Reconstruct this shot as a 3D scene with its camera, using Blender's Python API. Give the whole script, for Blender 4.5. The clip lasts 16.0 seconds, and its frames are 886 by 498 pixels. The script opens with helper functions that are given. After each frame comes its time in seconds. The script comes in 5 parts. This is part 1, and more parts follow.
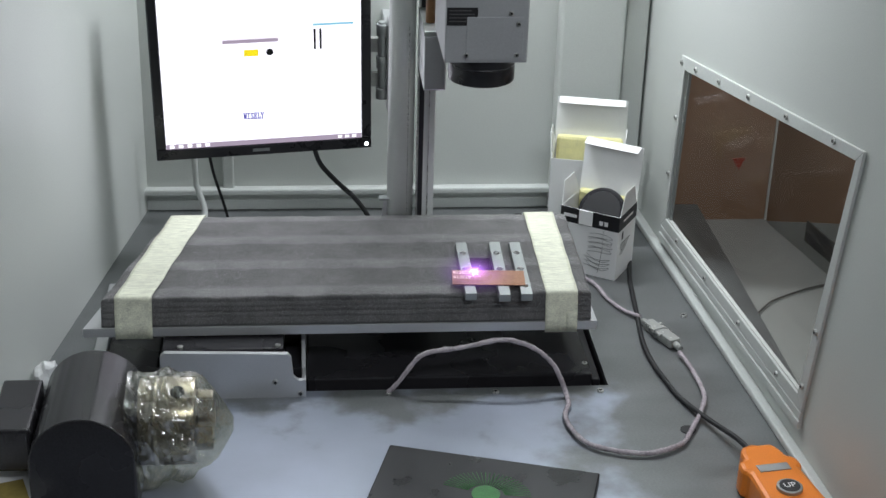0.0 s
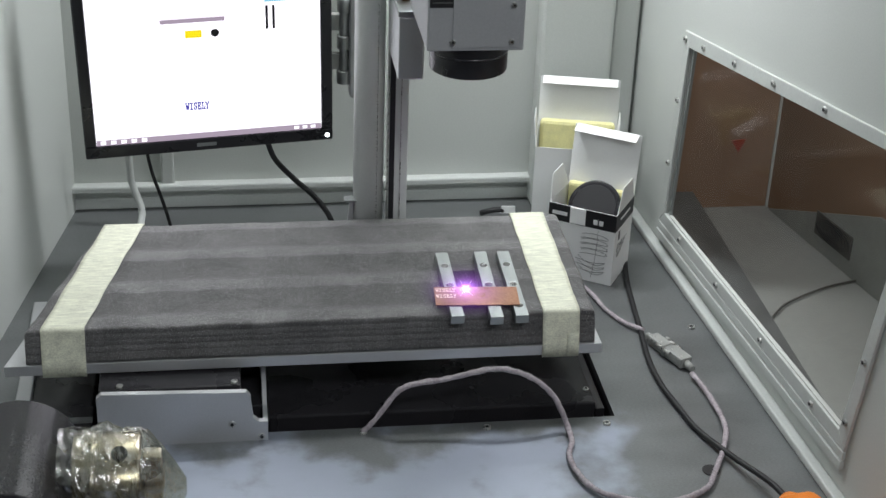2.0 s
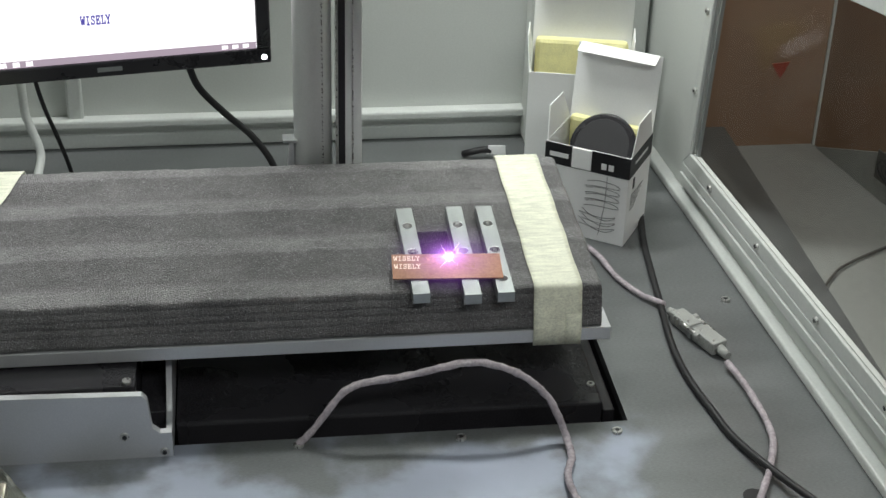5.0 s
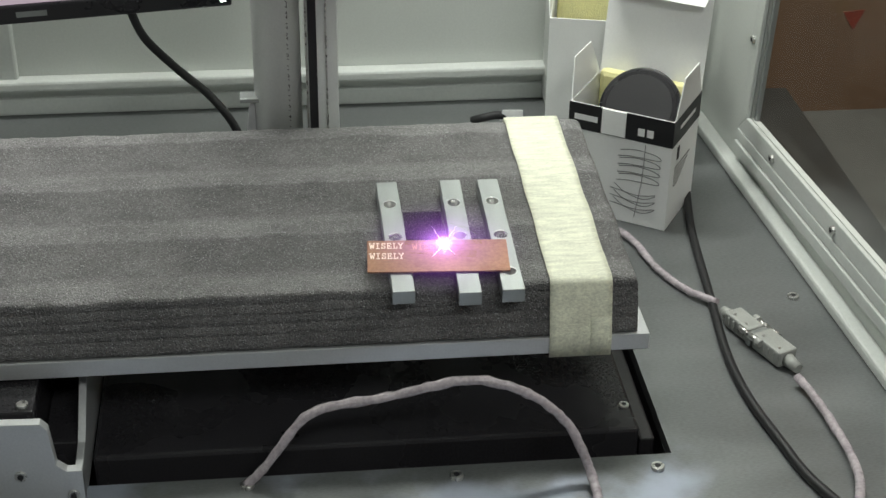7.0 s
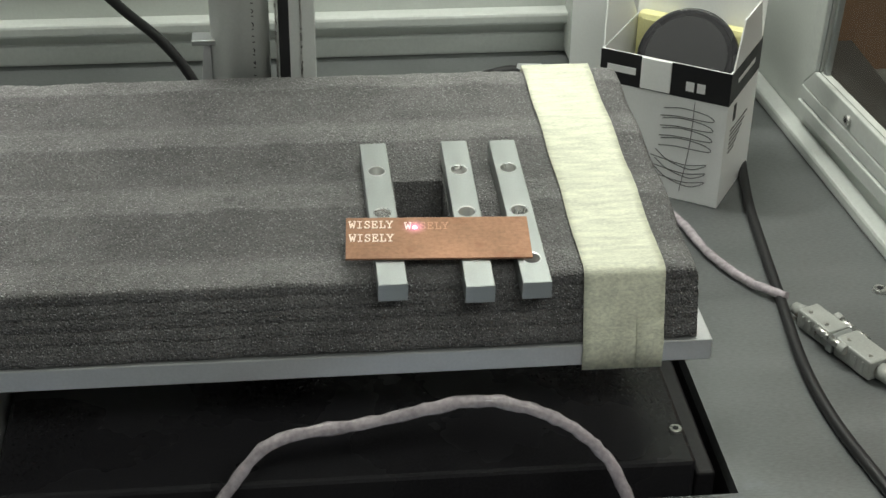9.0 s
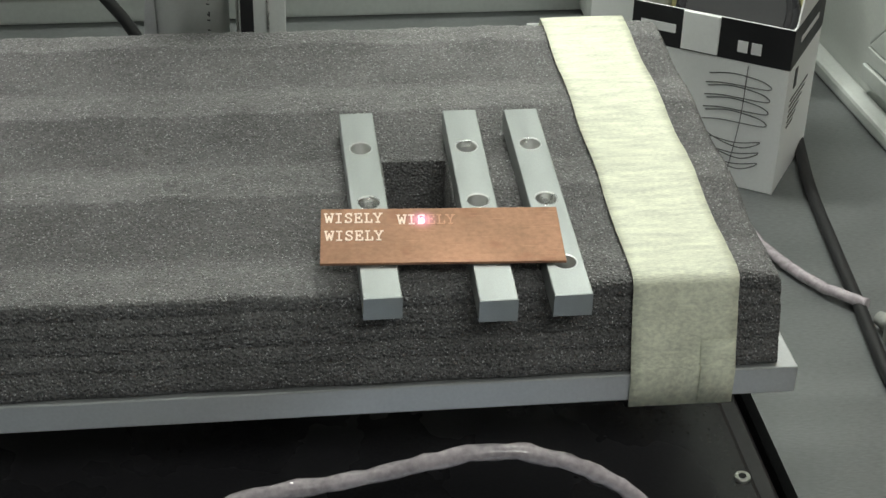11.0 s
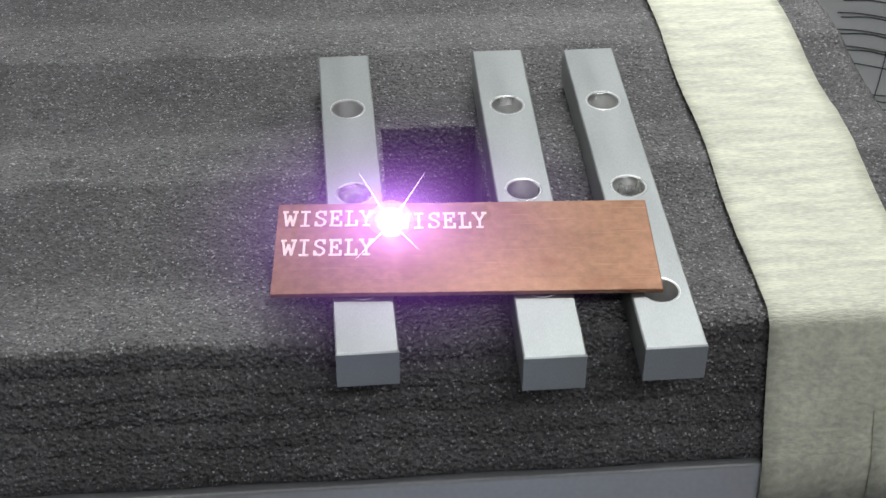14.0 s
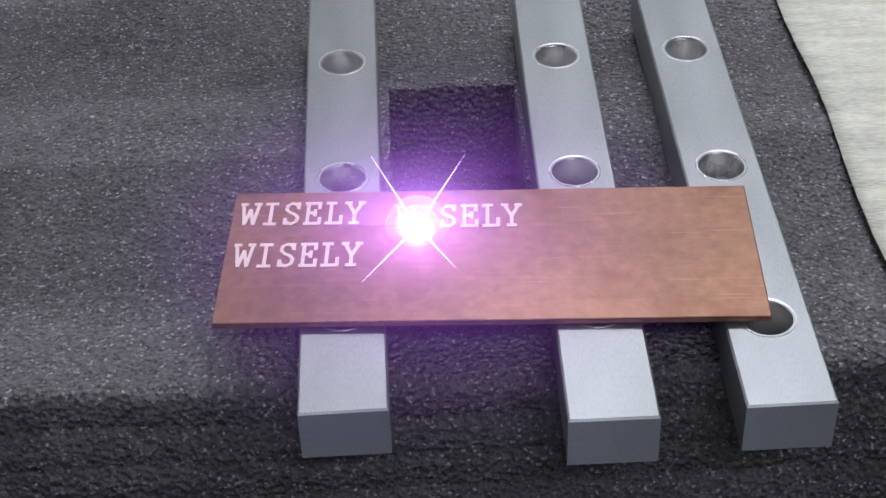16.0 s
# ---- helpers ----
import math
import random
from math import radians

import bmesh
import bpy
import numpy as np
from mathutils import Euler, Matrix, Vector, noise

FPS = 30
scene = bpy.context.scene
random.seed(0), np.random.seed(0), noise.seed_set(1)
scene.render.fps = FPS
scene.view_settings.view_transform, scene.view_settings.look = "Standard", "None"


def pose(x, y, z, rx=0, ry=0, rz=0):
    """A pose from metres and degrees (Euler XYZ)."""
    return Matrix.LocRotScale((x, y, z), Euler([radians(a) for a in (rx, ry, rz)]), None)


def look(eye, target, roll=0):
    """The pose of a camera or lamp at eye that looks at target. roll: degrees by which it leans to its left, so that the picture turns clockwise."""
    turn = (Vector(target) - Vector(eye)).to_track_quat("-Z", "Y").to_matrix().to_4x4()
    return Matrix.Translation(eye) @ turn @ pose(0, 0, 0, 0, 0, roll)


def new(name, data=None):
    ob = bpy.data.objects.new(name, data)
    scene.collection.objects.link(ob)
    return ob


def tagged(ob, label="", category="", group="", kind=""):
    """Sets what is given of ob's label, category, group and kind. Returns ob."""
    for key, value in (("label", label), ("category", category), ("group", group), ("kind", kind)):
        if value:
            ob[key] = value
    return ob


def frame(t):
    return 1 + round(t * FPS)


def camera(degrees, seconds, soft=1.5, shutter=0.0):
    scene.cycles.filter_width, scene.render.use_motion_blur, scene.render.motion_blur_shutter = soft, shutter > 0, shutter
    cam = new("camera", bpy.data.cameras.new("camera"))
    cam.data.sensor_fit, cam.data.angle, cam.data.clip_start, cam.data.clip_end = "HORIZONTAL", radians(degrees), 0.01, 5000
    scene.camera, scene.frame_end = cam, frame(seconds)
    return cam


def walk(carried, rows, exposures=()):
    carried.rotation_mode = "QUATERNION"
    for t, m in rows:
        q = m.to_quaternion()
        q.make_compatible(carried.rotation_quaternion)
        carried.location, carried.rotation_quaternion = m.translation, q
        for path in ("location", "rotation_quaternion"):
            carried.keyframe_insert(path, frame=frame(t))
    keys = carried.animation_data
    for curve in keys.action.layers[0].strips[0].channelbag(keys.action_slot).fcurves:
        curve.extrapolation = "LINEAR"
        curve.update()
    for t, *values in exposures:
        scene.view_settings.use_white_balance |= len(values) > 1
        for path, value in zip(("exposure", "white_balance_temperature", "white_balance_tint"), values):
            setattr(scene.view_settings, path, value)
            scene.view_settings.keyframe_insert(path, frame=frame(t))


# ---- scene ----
cam = camera(31.50, 16.0)
ROWS = [
    (0.0, -0.2840, -1.9838, 1.1928, 64.36, -1.61, -4.93),
    (0.5, -0.2930, -1.8657, 1.1820, 63.77, -1.67, -5.42),
    (1.0, -0.3119, -1.7677, 1.1694, 63.14, -1.77, -6.34),
    (1.5, -0.3250, -1.7005, 1.1659, 62.53, -1.99, -7.00),
    (2.0, -0.3197, -1.6477, 1.1383, 62.26, -1.98, -7.67),
    (2.5, -0.3191, -1.6134, 1.1171, 61.73, -1.97, -8.43),
    (3.0, -0.3177, -1.6008, 1.1166, 61.12, -2.12, -8.81),
    (3.5, -0.2973, -1.5113, 1.0802, 60.56, -2.32, -8.60),
    (4.0, -0.2645, -1.4035, 1.0316, 60.08, -2.26, -8.11),
    (6.5, -0.1365, -1.0065, 0.8032, 59.55, -0.80, -6.50),
    (7.0, -0.1221, -0.9372, 0.7636, 59.31, -0.76, -6.11),
    (7.5, -0.1111, -0.8773, 0.7281, 59.10, -0.71, -5.82),
    (8.0, -0.1054, -0.8165, 0.6866, 59.08, -0.75, -5.91),
    (8.5, -0.0992, -0.7594, 0.6558, 58.75, -0.86, -5.84),
    (9.0, -0.0931, -0.7002, 0.6203, 58.66, -0.84, -5.87),
    (11.5, -0.0764, -0.4673, 0.4910, 57.84, -1.14, -6.44),
    (12.0, -0.0700, -0.4246, 0.4684, 57.59, -1.09, -6.36),
    (12.5, -0.0658, -0.3882, 0.4519, 57.09, -0.87, -6.28),
    (13.0, -0.0588, -0.3520, 0.4322, 56.81, -0.54, -5.65),
    (13.5, -0.0535, -0.3180, 0.4140, 56.56, -0.42, -5.35),
    (14.0, -0.0439, -0.2856, 0.3957, 56.17, 0.09, -4.58),
    (14.5, -0.0397, -0.2556, 0.3807, 55.74, 0.33, -4.23),
    (15.0, -0.0368, -0.2237, 0.3635, 55.19, 0.50, -3.94),
    (15.5, -0.0246, -0.1991, 0.3453, 55.45, 1.65, -2.53),
    (16.0, -0.0211, -0.1754, 0.3321, 54.81, 1.94, -2.08),
]
EXPOSURES = [(0.0, 0.0, 6050, 13), (1.5, 0.0, 6150, 13), (4.0, 0.03, 6350, 11), (7.0, 0.08, 6600, 7), (9.0, 0.05, 6750, 5), (12.5, 0.05, 6550, 5), (13.6, 0.0, 6480, 7), (14.1, -0.14, 6250, 17), (15.0, -0.26, 6120, 25), (16.0, -0.46, 5900, 24)]
walk(cam, [(t, pose(x, y, z, a, b, c)) for t, x, y, z, a, b, c in ROWS], EXPOSURES)

# ---- world and light ----
world = bpy.data.worlds.new("world")
scene.world = world
world.use_nodes = True
world.node_tree.nodes["Background"].inputs[0].default_value = (0.9, 0.97, 1.0, 1)
world.node_tree.nodes["Background"].inputs[1].default_value = 0.20


def area_lamp(name, place, target, sx, sy, watts, colour):
    data = bpy.data.lights.new(name, "AREA")
    data.shape, data.size, data.size_y, data.energy, data.color = "RECTANGLE", sx, sy, watts, colour
    ob = new(name, data)
    ob.matrix_world = look(place, target)
    return ob


area_lamp("cabinet_lamp", (-0.02, 0.50, 1.03), (-0.06, -0.05, 0.0), 0.55, 0.08, 9.0, (0.99, 1.0, 0.97))
# unseen front fill, added to lift the surfaces that face forwards
area_lamp("front_fill_lamp", (0.3, -1.5, 1.75), (0.0, -0.6, -0.3), 1.2, 0.3, 14.5, (0.98, 1.0, 0.99))
# unseen lamp, added to brighten the boards behind the window
area_lamp("compartment_fill_lamp", (0.54, 0.22, 0.85), (0.54, 0.40, 0.0), 0.12, 0.30, 1.2, (1.0, 0.97, 0.93))


# ---- materials ----
def material(name, colour, rough=0.5, metal=0.0, var=0.12, scale=6.0, fine=120.0, bump=0.1, stretch=(1, 1, 1), emit=None, strength=0.0, spec=0.5):
    m = bpy.data.materials.new(name)
    m.use_nodes = True
    nt = m.node_tree
    b = nt.nodes["Principled BSDF"]
    b.inputs["Roughness"].default_value, b.inputs["Metallic"].default_value = rough, metal
    b.inputs["Specular IOR Level"].default_value = spec
    tc = nt.nodes.new("ShaderNodeTexCoord")
    mp = nt.nodes.new("ShaderNodeMapping")
    mp.inputs["Scale"].default_value = stretch
    nt.links.new(tc.outputs["Object"], mp.inputs["Vector"])
    n1 = nt.nodes.new("ShaderNodeTexNoise")
    n1.inputs["Scale"].default_value, n1.inputs["Detail"].default_value = scale, 4
    n2 = nt.nodes.new("ShaderNodeTexNoise")
    n2.inputs["Scale"].default_value, n2.inputs["Detail"].default_value = fine, 3
    nt.links.new(mp.outputs[0], n1.inputs["Vector"])
    nt.links.new(mp.outputs[0], n2.inputs["Vector"])
    mix = nt.nodes.new("ShaderNodeMath")
    mix.operation = "ADD"
    nt.links.new(n1.outputs["Fac"], mix.inputs[0])
    nt.links.new(n2.outputs["Fac"], mix.inputs[1])
    ramp = nt.nodes.new("ShaderNodeMapRange")
    ramp.inputs[1].default_value, ramp.inputs[2].default_value = 0.7, 1.3
    ramp.inputs[3].default_value, ramp.inputs[4].default_value = 1 - var, 1 + var
    nt.links.new(mix.outputs[0], ramp.inputs[0])
    hue = nt.nodes.new("ShaderNodeVectorMath")
    hue.operation = "SCALE"
    hue.inputs[0].default_value = colour
    nt.links.new(ramp.outputs[0], hue.inputs["Scale"])
    nt.links.new(hue.outputs[0], b.inputs["Base Color"])
    rr = nt.nodes.new("ShaderNodeMapRange")
    rr.inputs[1].default_value, rr.inputs[2].default_value = 0.3, 0.7
    rr.inputs[3].default_value, rr.inputs[4].default_value = max(0.03, rough - 0.08), min(1, rough + 0.08)
    nt.links.new(n1.outputs["Fac"], rr.inputs[0])
    nt.links.new(rr.outputs[0], b.inputs["Roughness"])
    if bump:
        bp = nt.nodes.new("ShaderNodeBump")
        bp.inputs["Strength"].default_value, bp.inputs["Distance"].default_value = bump, 0.001
        nt.links.new(n2.outputs["Fac"], bp.inputs["Height"])
        nt.links.new(bp.outputs[0], b.inputs["Normal"])
    if emit:
        b.inputs["Emission Color"].default_value = (*emit, 1)
        b.inputs["Emission Strength"].default_value = strength
    return m


M_WALL = material("painted_steel", (0.585, 0.61, 0.58), 0.42, var=0.05, scale=3, fine=400, bump=0.08)
M_TRIM = material("painted_trim", (0.56, 0.585, 0.56), 0.38, var=0.06, scale=8, fine=300, bump=0.06)
M_DECK = material("brushed_steel_deck", (0.192, 0.202, 0.203), 0.40, 0.5, var=0.16, scale=7, fine=260, bump=0.12, stretch=(1, 3, 1))


def wear_deck(m):
    """Paints reflected light on the deck's front: brighter steel with a ragged soft rim."""
    nt = m.node_tree
    b = nt.nodes["Principled BSDF"]
    tc, sep, n = (nt.nodes.new(k) for k in ("ShaderNodeTexCoord", "ShaderNodeSeparateXYZ", "ShaderNodeTexNoise"))
    n.inputs["Scale"].default_value, n.inputs["Detail"].default_value = 9, 6
    nt.links.new(tc.outputs["Object"], sep.inputs[0])
    nt.links.new(tc.outputs["Object"], n.inputs["Vector"])

    def calc(op, p, q):
        k = nt.nodes.new("ShaderNodeMath")
        k.operation, k.use_clamp = op, op == "MULTIPLY"
        for i, w in enumerate((p, q)):
            if isinstance(w, (int, float)):
                k.inputs[i].default_value = w
            else:
                nt.links.new(w, k.inputs[i])
        return k.outputs[0]

    def ramp(value, lo, hi):
        r = nt.nodes.new("ShaderNodeMapRange")
        r.interpolation_type = "SMOOTHSTEP"
        r.inputs[1].default_value, r.inputs[2].default_value = lo, hi
        nt.links.new(value, r.inputs[0])
        return r.outputs[0]

    shift = calc("SUBTRACT", n.outputs["Fac"], 0.5)
    far = ramp(calc("SUBTRACT", calc("ADD", shift, 0.0), calc("ADD", sep.outputs["Y"], sep.outputs["Y"])), -0.02, 0.16)
    side = ramp(calc("SUBTRACT", calc("ADD", shift, 0.0), calc("ADD", sep.outputs["X"], sep.outputs["X"])), -0.32, -0.08)
    # worn is the mask of the painted reflection
    worn = calc("MULTIPLY", far, side)
    mx = nt.nodes.new("ShaderNodeMix")
    mx.data_type = "RGBA"
    mx.inputs["B"].default_value = (0.40, 0.44, 0.53, 1)
    nt.links.new(b.inputs["Base Color"].links[0].from_socket, mx.inputs["A"])
    nt.links.new(calc("MULTIPLY", worn, calc("ADD", calc("MULTIPLY", n.outputs["Fac"], 0.5), 0.55)), mx.inputs["Factor"])
    nt.links.new(mx.outputs["Result"], b.inputs["Base Color"])
    return m


wear_deck(M_DECK)
M_ALU = material("aluminium", (0.355, 0.375, 0.37), 0.42, 0.75, var=0.12, scale=22, fine=900, bump=0.06, stretch=(5, 1, 1))
M_ALUW = material("aluminium_plate", (0.60, 0.61, 0.62), 0.45, 0.7, var=0.06, scale=12, fine=600, bump=0.05)
M_COL = material("satin_column", (0.66, 0.68, 0.66), 0.40, 0.1, var=0.05, scale=10, fine=500, bump=0.04)
M_HOLE = material("hole_wall_steel", (0.70, 0.70, 0.69), 0.30, 0.9, var=0.05, scale=30, fine=500, bump=0)
M_BLACK = material("black_anodised", (0.027, 0.026, 0.029), 0.27, 0.0, var=0.25, scale=10, fine=500, bump=0.05)
M_DARK = material("near_black_steel", (0.018, 0.017, 0.019), 0.4, 0.0, var=0.3, scale=8, fine=300, bump=0.05)
M_PLASTIC = material("black_plastic", (0.015, 0.015, 0.018), 0.3, var=0.2, scale=20, fine=500, bump=0.05)
M_RUBBER = material("black_rubber", (0.012, 0.012, 0.013), 0.55, var=0.2, scale=40, fine=600, bump=0.1)
M_CARD = material("white_card", (0.88, 0.89, 0.88), 0.55, var=0.03, scale=20, fine=500, bump=0.05)
M_SPONGE = material("yellow_sponge", (0.86, 0.82, 0.42), 0.95, var=0.1, scale=60, fine=700, bump=0.9)
M_TAPE = material("masking_tape", (0.71, 0.72, 0.58), 0.6, var=0.24, scale=55, fine=420, bump=0.45, stretch=(1, 5, 1))


def copper_material():
    m = material("copper_sheet", (0.335, 0.18, 0.113), 0.36, 0.70, var=0.20, scale=26, fine=420, bump=0.06)
    nt = m.node_tree
    b = nt.nodes["Principled BSDF"]
    tc = nt.nodes.new("ShaderNodeTexCoord")

    def layer(scale, detail, turn, stretch, lo, hi, strength, colour):
        mp, n, r, mx = (nt.nodes.new(k) for k in ("ShaderNodeMapping", "ShaderNodeTexNoise", "ShaderNodeMapRange", "ShaderNodeMix"))
        mp.inputs["Rotation"].default_value, mp.inputs["Scale"].default_value = (0, 0, math.radians(turn)), stretch
        n.inputs["Scale"].default_value, n.inputs["Detail"].default_value = scale, detail
        r.inputs[1].default_value, r.inputs[2].default_value, r.inputs[4].default_value = lo, hi, strength
        mx.data_type = "RGBA"
        mx.inputs["B"].default_value = (*colour, 1)
        nt.links.new(tc.outputs["Object"], mp.inputs["Vector"])
        nt.links.new(mp.outputs[0], n.inputs["Vector"])
        nt.links.new(n.outputs["Fac"], r.inputs[0])
        nt.links.new(r.outputs[0], mx.inputs["Factor"])
        nt.links.new(b.inputs["Base Color"].links[0].from_socket, mx.inputs["A"])
        nt.links.new(mx.outputs["Result"], b.inputs["Base Color"])

    layer(70, 2, 20, (1, 1, 1), 0.56, 0.68, 0.55, (0.25, 0.11, 0.065))
    layer(40, 2, -12, (1, 30, 1), 0.64, 0.72, 0.45, (0.55, 0.30, 0.19))
    layer(40, 2, 70, (1, 40, 1), 0.66, 0.72, 0.30, (0.22, 0.10, 0.06))
    return m


M_COPPER = copper_material()
M_ENGRAVED = material("engraved_copper", (0.95, 0.80, 0.70), 0.6, 0.3, var=0.08, scale=300, fine=1500, bump=0.3)
M_FAINT = material("lightly_engraved_copper", (0.58, 0.32, 0.21), 0.55, 0.5, var=0.1, scale=300, fine=1500, bump=0.2)
M_ORANGE = material("orange_plastic", (0.85, 0.24, 0.02), 0.4, var=0.08, scale=20, fine=500, bump=0.05)
M_BROWN = material("brown_board", (0.30, 0.185, 0.115), 0.7, var=0.12, scale=5, fine=120, bump=0.2)
M_GREYFLOOR = material("grey_painted_floor", (0.34, 0.35, 0.33), 0.5, var=0.1, scale=4, fine=100, bump=0.1)
M_ROOM = material("room_wall_paint", (0.66, 0.67, 0.65), 0.6, var=0.05, scale=2, fine=80, bump=0.1)
M_INK = material("black_ink", (0.015, 0.015, 0.017), 0.5, var=0.1, scale=40, fine=500, bump=0)
M_GREYINK = material("grey_ink", (0.10, 0.10, 0.10), 0.6, var=0.1, scale=40, fine=500, bump=0)
M_WHITEINK = material("white_ink", (0.8, 0.8, 0.8), 0.5, var=0.03, scale=40, fine=500, bump=0)
M_GREEN = material("green_print", (0.05, 0.22, 0.05), 0.5, var=0.3, scale=80, fine=500, bump=0)
M_STEEL = material("zinc_screw", (0.55, 0.55, 0.53), 0.3, 0.9, var=0.1, scale=200, fine=900, bump=0.05)
M_SHEATH = material("grey_cable_sheath", (0.42, 0.375, 0.40), 0.12, var=0.30, scale=55, fine=300, bump=0.25)
M_DSUB = material("grey_connector_plastic", (0.33, 0.34, 0.32), 0.45, var=0.1, scale=60, fine=600, bump=0.1)
M_FANGREY = material("dark_grey_fan", (0.11, 0.105, 0.095), 0.6, var=0.1, scale=20, fine=300)
M_BLOCK = material("brown_phenolic", (0.32, 0.17, 0.08), 0.5, var=0.15, scale=30, fine=400)
M_CHUCK = material("turned_steel", (0.55, 0.50, 0.42), 0.28, 0.9, var=0.1, scale=20, fine=500, bump=0.05)
M_SCREEN = material("lit_screen", (0.02, 0.02, 0.02), 0.3, var=0.02, bump=0, emit=(1.0, 0.98, 1.0), strength=1.35)
M_SCRPINK = material("lit_screen_pink", (0.02, 0.02, 0.02), 0.3, var=0.02, bump=0, emit=(1.0, 0.93, 0.98), strength=1.1)
M_SCRBAR = material("lit_screen_bar", (0.02, 0.02, 0.02), 0.3, var=0.02, bump=0, emit=(0.50, 0.40, 0.48), strength=0.8)
M_SCRYEL = material("lit_screen_yellow", (0.02, 0.02, 0.02), 0.3, var=0.02, bump=0, emit=(1.0, 0.80, 0.0), strength=1.0)
M_SCRBLUE = material("lit_screen_blue", (0.02, 0.02, 0.02), 0.3, var=0.02, bump=0, emit=(0.12, 0.10, 0.55), strength=0.7)
M_SCRCYAN = material("lit_screen_cyan", (0.02, 0.02, 0.02), 0.3, var=0.02, bump=0, emit=(0.35, 0.75, 0.9), strength=0.8)
M_SPARK = material("plasma_spark", (0.02, 0.02, 0.02), 0.5, var=0.0, bump=0, emit=(0.62, 0.30, 1.0), strength=110.0)
M_RAY = material("starburst_streak", (0.02, 0.02, 0.02), 0.5, var=0.0, bump=0, emit=(0.85, 0.6, 1.0), strength=3.0)
M_TIP = material("spark_tip", (0.02, 0.02, 0.02), 0.5, var=0.0, bump=0, emit=(1.0, 0.45, 0.85), strength=7.0)
M_LED = material("lamp_diffuser", (0.8, 0.8, 0.8), 0.5, var=0.0, bump=0, emit=(0.95, 1.0, 0.98), strength=6.0)


def foam_material():
    m = material("charcoal_foam", (0.192, 0.188, 0.187), 0.62, var=0.32, scale=22, fine=420, bump=0.0)
    nt = m.node_tree
    b = nt.nodes["Principled BSDF"]
    tc = nt.nodes.new("ShaderNodeTexCoord")
    v = nt.nodes.new("ShaderNodeTexVoronoi")
    v.inputs["Scale"].default_value = 700
    v2 = nt.nodes.new("ShaderNodeTexVoronoi")
    v2.inputs["Scale"].default_value = 1750
    n = nt.nodes.new("ShaderNodeTexNoise")
    n.inputs["Scale"].default_value, n.inputs["Detail"].default_value = 900, 6
    for k in (v, v2, n):
        nt.links.new(tc.outputs["Object"], k.inputs["Vector"])
    add = nt.nodes.new("ShaderNodeMath")
    add.operation = "ADD"
    nt.links.new(v.outputs["Distance"], add.inputs[0])
    nt.links.new(n.outputs["Fac"], add.inputs[1])
    bp = nt.nodes.new("ShaderNodeBump")
    bp.inputs["Strength"].default_value, bp.inputs["Distance"].default_value = 1.0, 0.0019
    nt.links.new(add.outputs[0], bp.inputs["Height"])
    nt.links.new(bp.outputs[0], b.inputs["Normal"])
    # glints painted as pale flecks on cut cell walls, among dark pores
    cell = nt.nodes.new("ShaderNodeSeparateColor")
    nt.links.new(v2.outputs["Color"], cell.inputs[0])
    pick = nt.nodes.new("ShaderNodeMapRange")
    pick.inputs[1].default_value, pick.inputs[2].default_value = 0.905, 1.0
    pick.inputs[3].default_value, pick.inputs[4].default_value = 0.0, 0.9
    nt.links.new(cell.outputs[0], pick.inputs[0])
    dark = nt.nodes.new("ShaderNodeMapRange")
    dark.inputs[1].default_value, dark.inputs[2].default_value = 0.0, 0.35
    dark.inputs[3].default_value, dark.inputs[4].default_value = 0.55, 1.1
    nt.links.new(cell.outputs[1], dark.inputs[0])
    old = b.inputs["Base Color"].links[0].from_socket
    sc = nt.nodes.new("ShaderNodeVectorMath")
    sc.operation = "SCALE"
    nt.links.new(old, sc.inputs[0])
    nt.links.new(dark.outputs[0], sc.inputs["Scale"])
    mix = nt.nodes.new("ShaderNodeMix")
    mix.data_type = "RGBA"
    nt.links.new(pick.outputs[0], mix.inputs["Factor"])
    nt.links.new(sc.outputs[0], mix.inputs["A"])
    mix.inputs["B"].default_value = (0.70, 0.69, 0.70, 1)
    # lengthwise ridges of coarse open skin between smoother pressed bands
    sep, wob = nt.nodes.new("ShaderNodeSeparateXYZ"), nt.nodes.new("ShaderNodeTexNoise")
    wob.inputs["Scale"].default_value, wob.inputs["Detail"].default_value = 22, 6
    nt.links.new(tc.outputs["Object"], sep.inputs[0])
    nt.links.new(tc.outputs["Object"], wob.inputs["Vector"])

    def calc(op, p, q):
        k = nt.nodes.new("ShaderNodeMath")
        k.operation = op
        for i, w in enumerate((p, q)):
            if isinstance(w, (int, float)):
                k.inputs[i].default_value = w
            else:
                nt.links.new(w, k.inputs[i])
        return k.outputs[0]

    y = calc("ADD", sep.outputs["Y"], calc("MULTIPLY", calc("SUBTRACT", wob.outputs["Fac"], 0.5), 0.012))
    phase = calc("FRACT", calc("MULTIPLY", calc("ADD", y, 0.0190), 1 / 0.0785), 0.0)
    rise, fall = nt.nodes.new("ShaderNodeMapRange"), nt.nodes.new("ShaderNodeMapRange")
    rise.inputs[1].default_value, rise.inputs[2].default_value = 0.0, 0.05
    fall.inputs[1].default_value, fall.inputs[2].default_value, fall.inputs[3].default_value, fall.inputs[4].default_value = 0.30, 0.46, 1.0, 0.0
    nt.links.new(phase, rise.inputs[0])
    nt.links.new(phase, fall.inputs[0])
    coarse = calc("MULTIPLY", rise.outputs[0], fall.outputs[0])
    # light caught on the coarse ridges, painted in as paler foam
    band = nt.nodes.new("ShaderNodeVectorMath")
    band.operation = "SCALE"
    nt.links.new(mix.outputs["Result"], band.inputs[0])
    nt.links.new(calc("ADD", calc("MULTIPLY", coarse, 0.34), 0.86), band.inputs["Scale"])
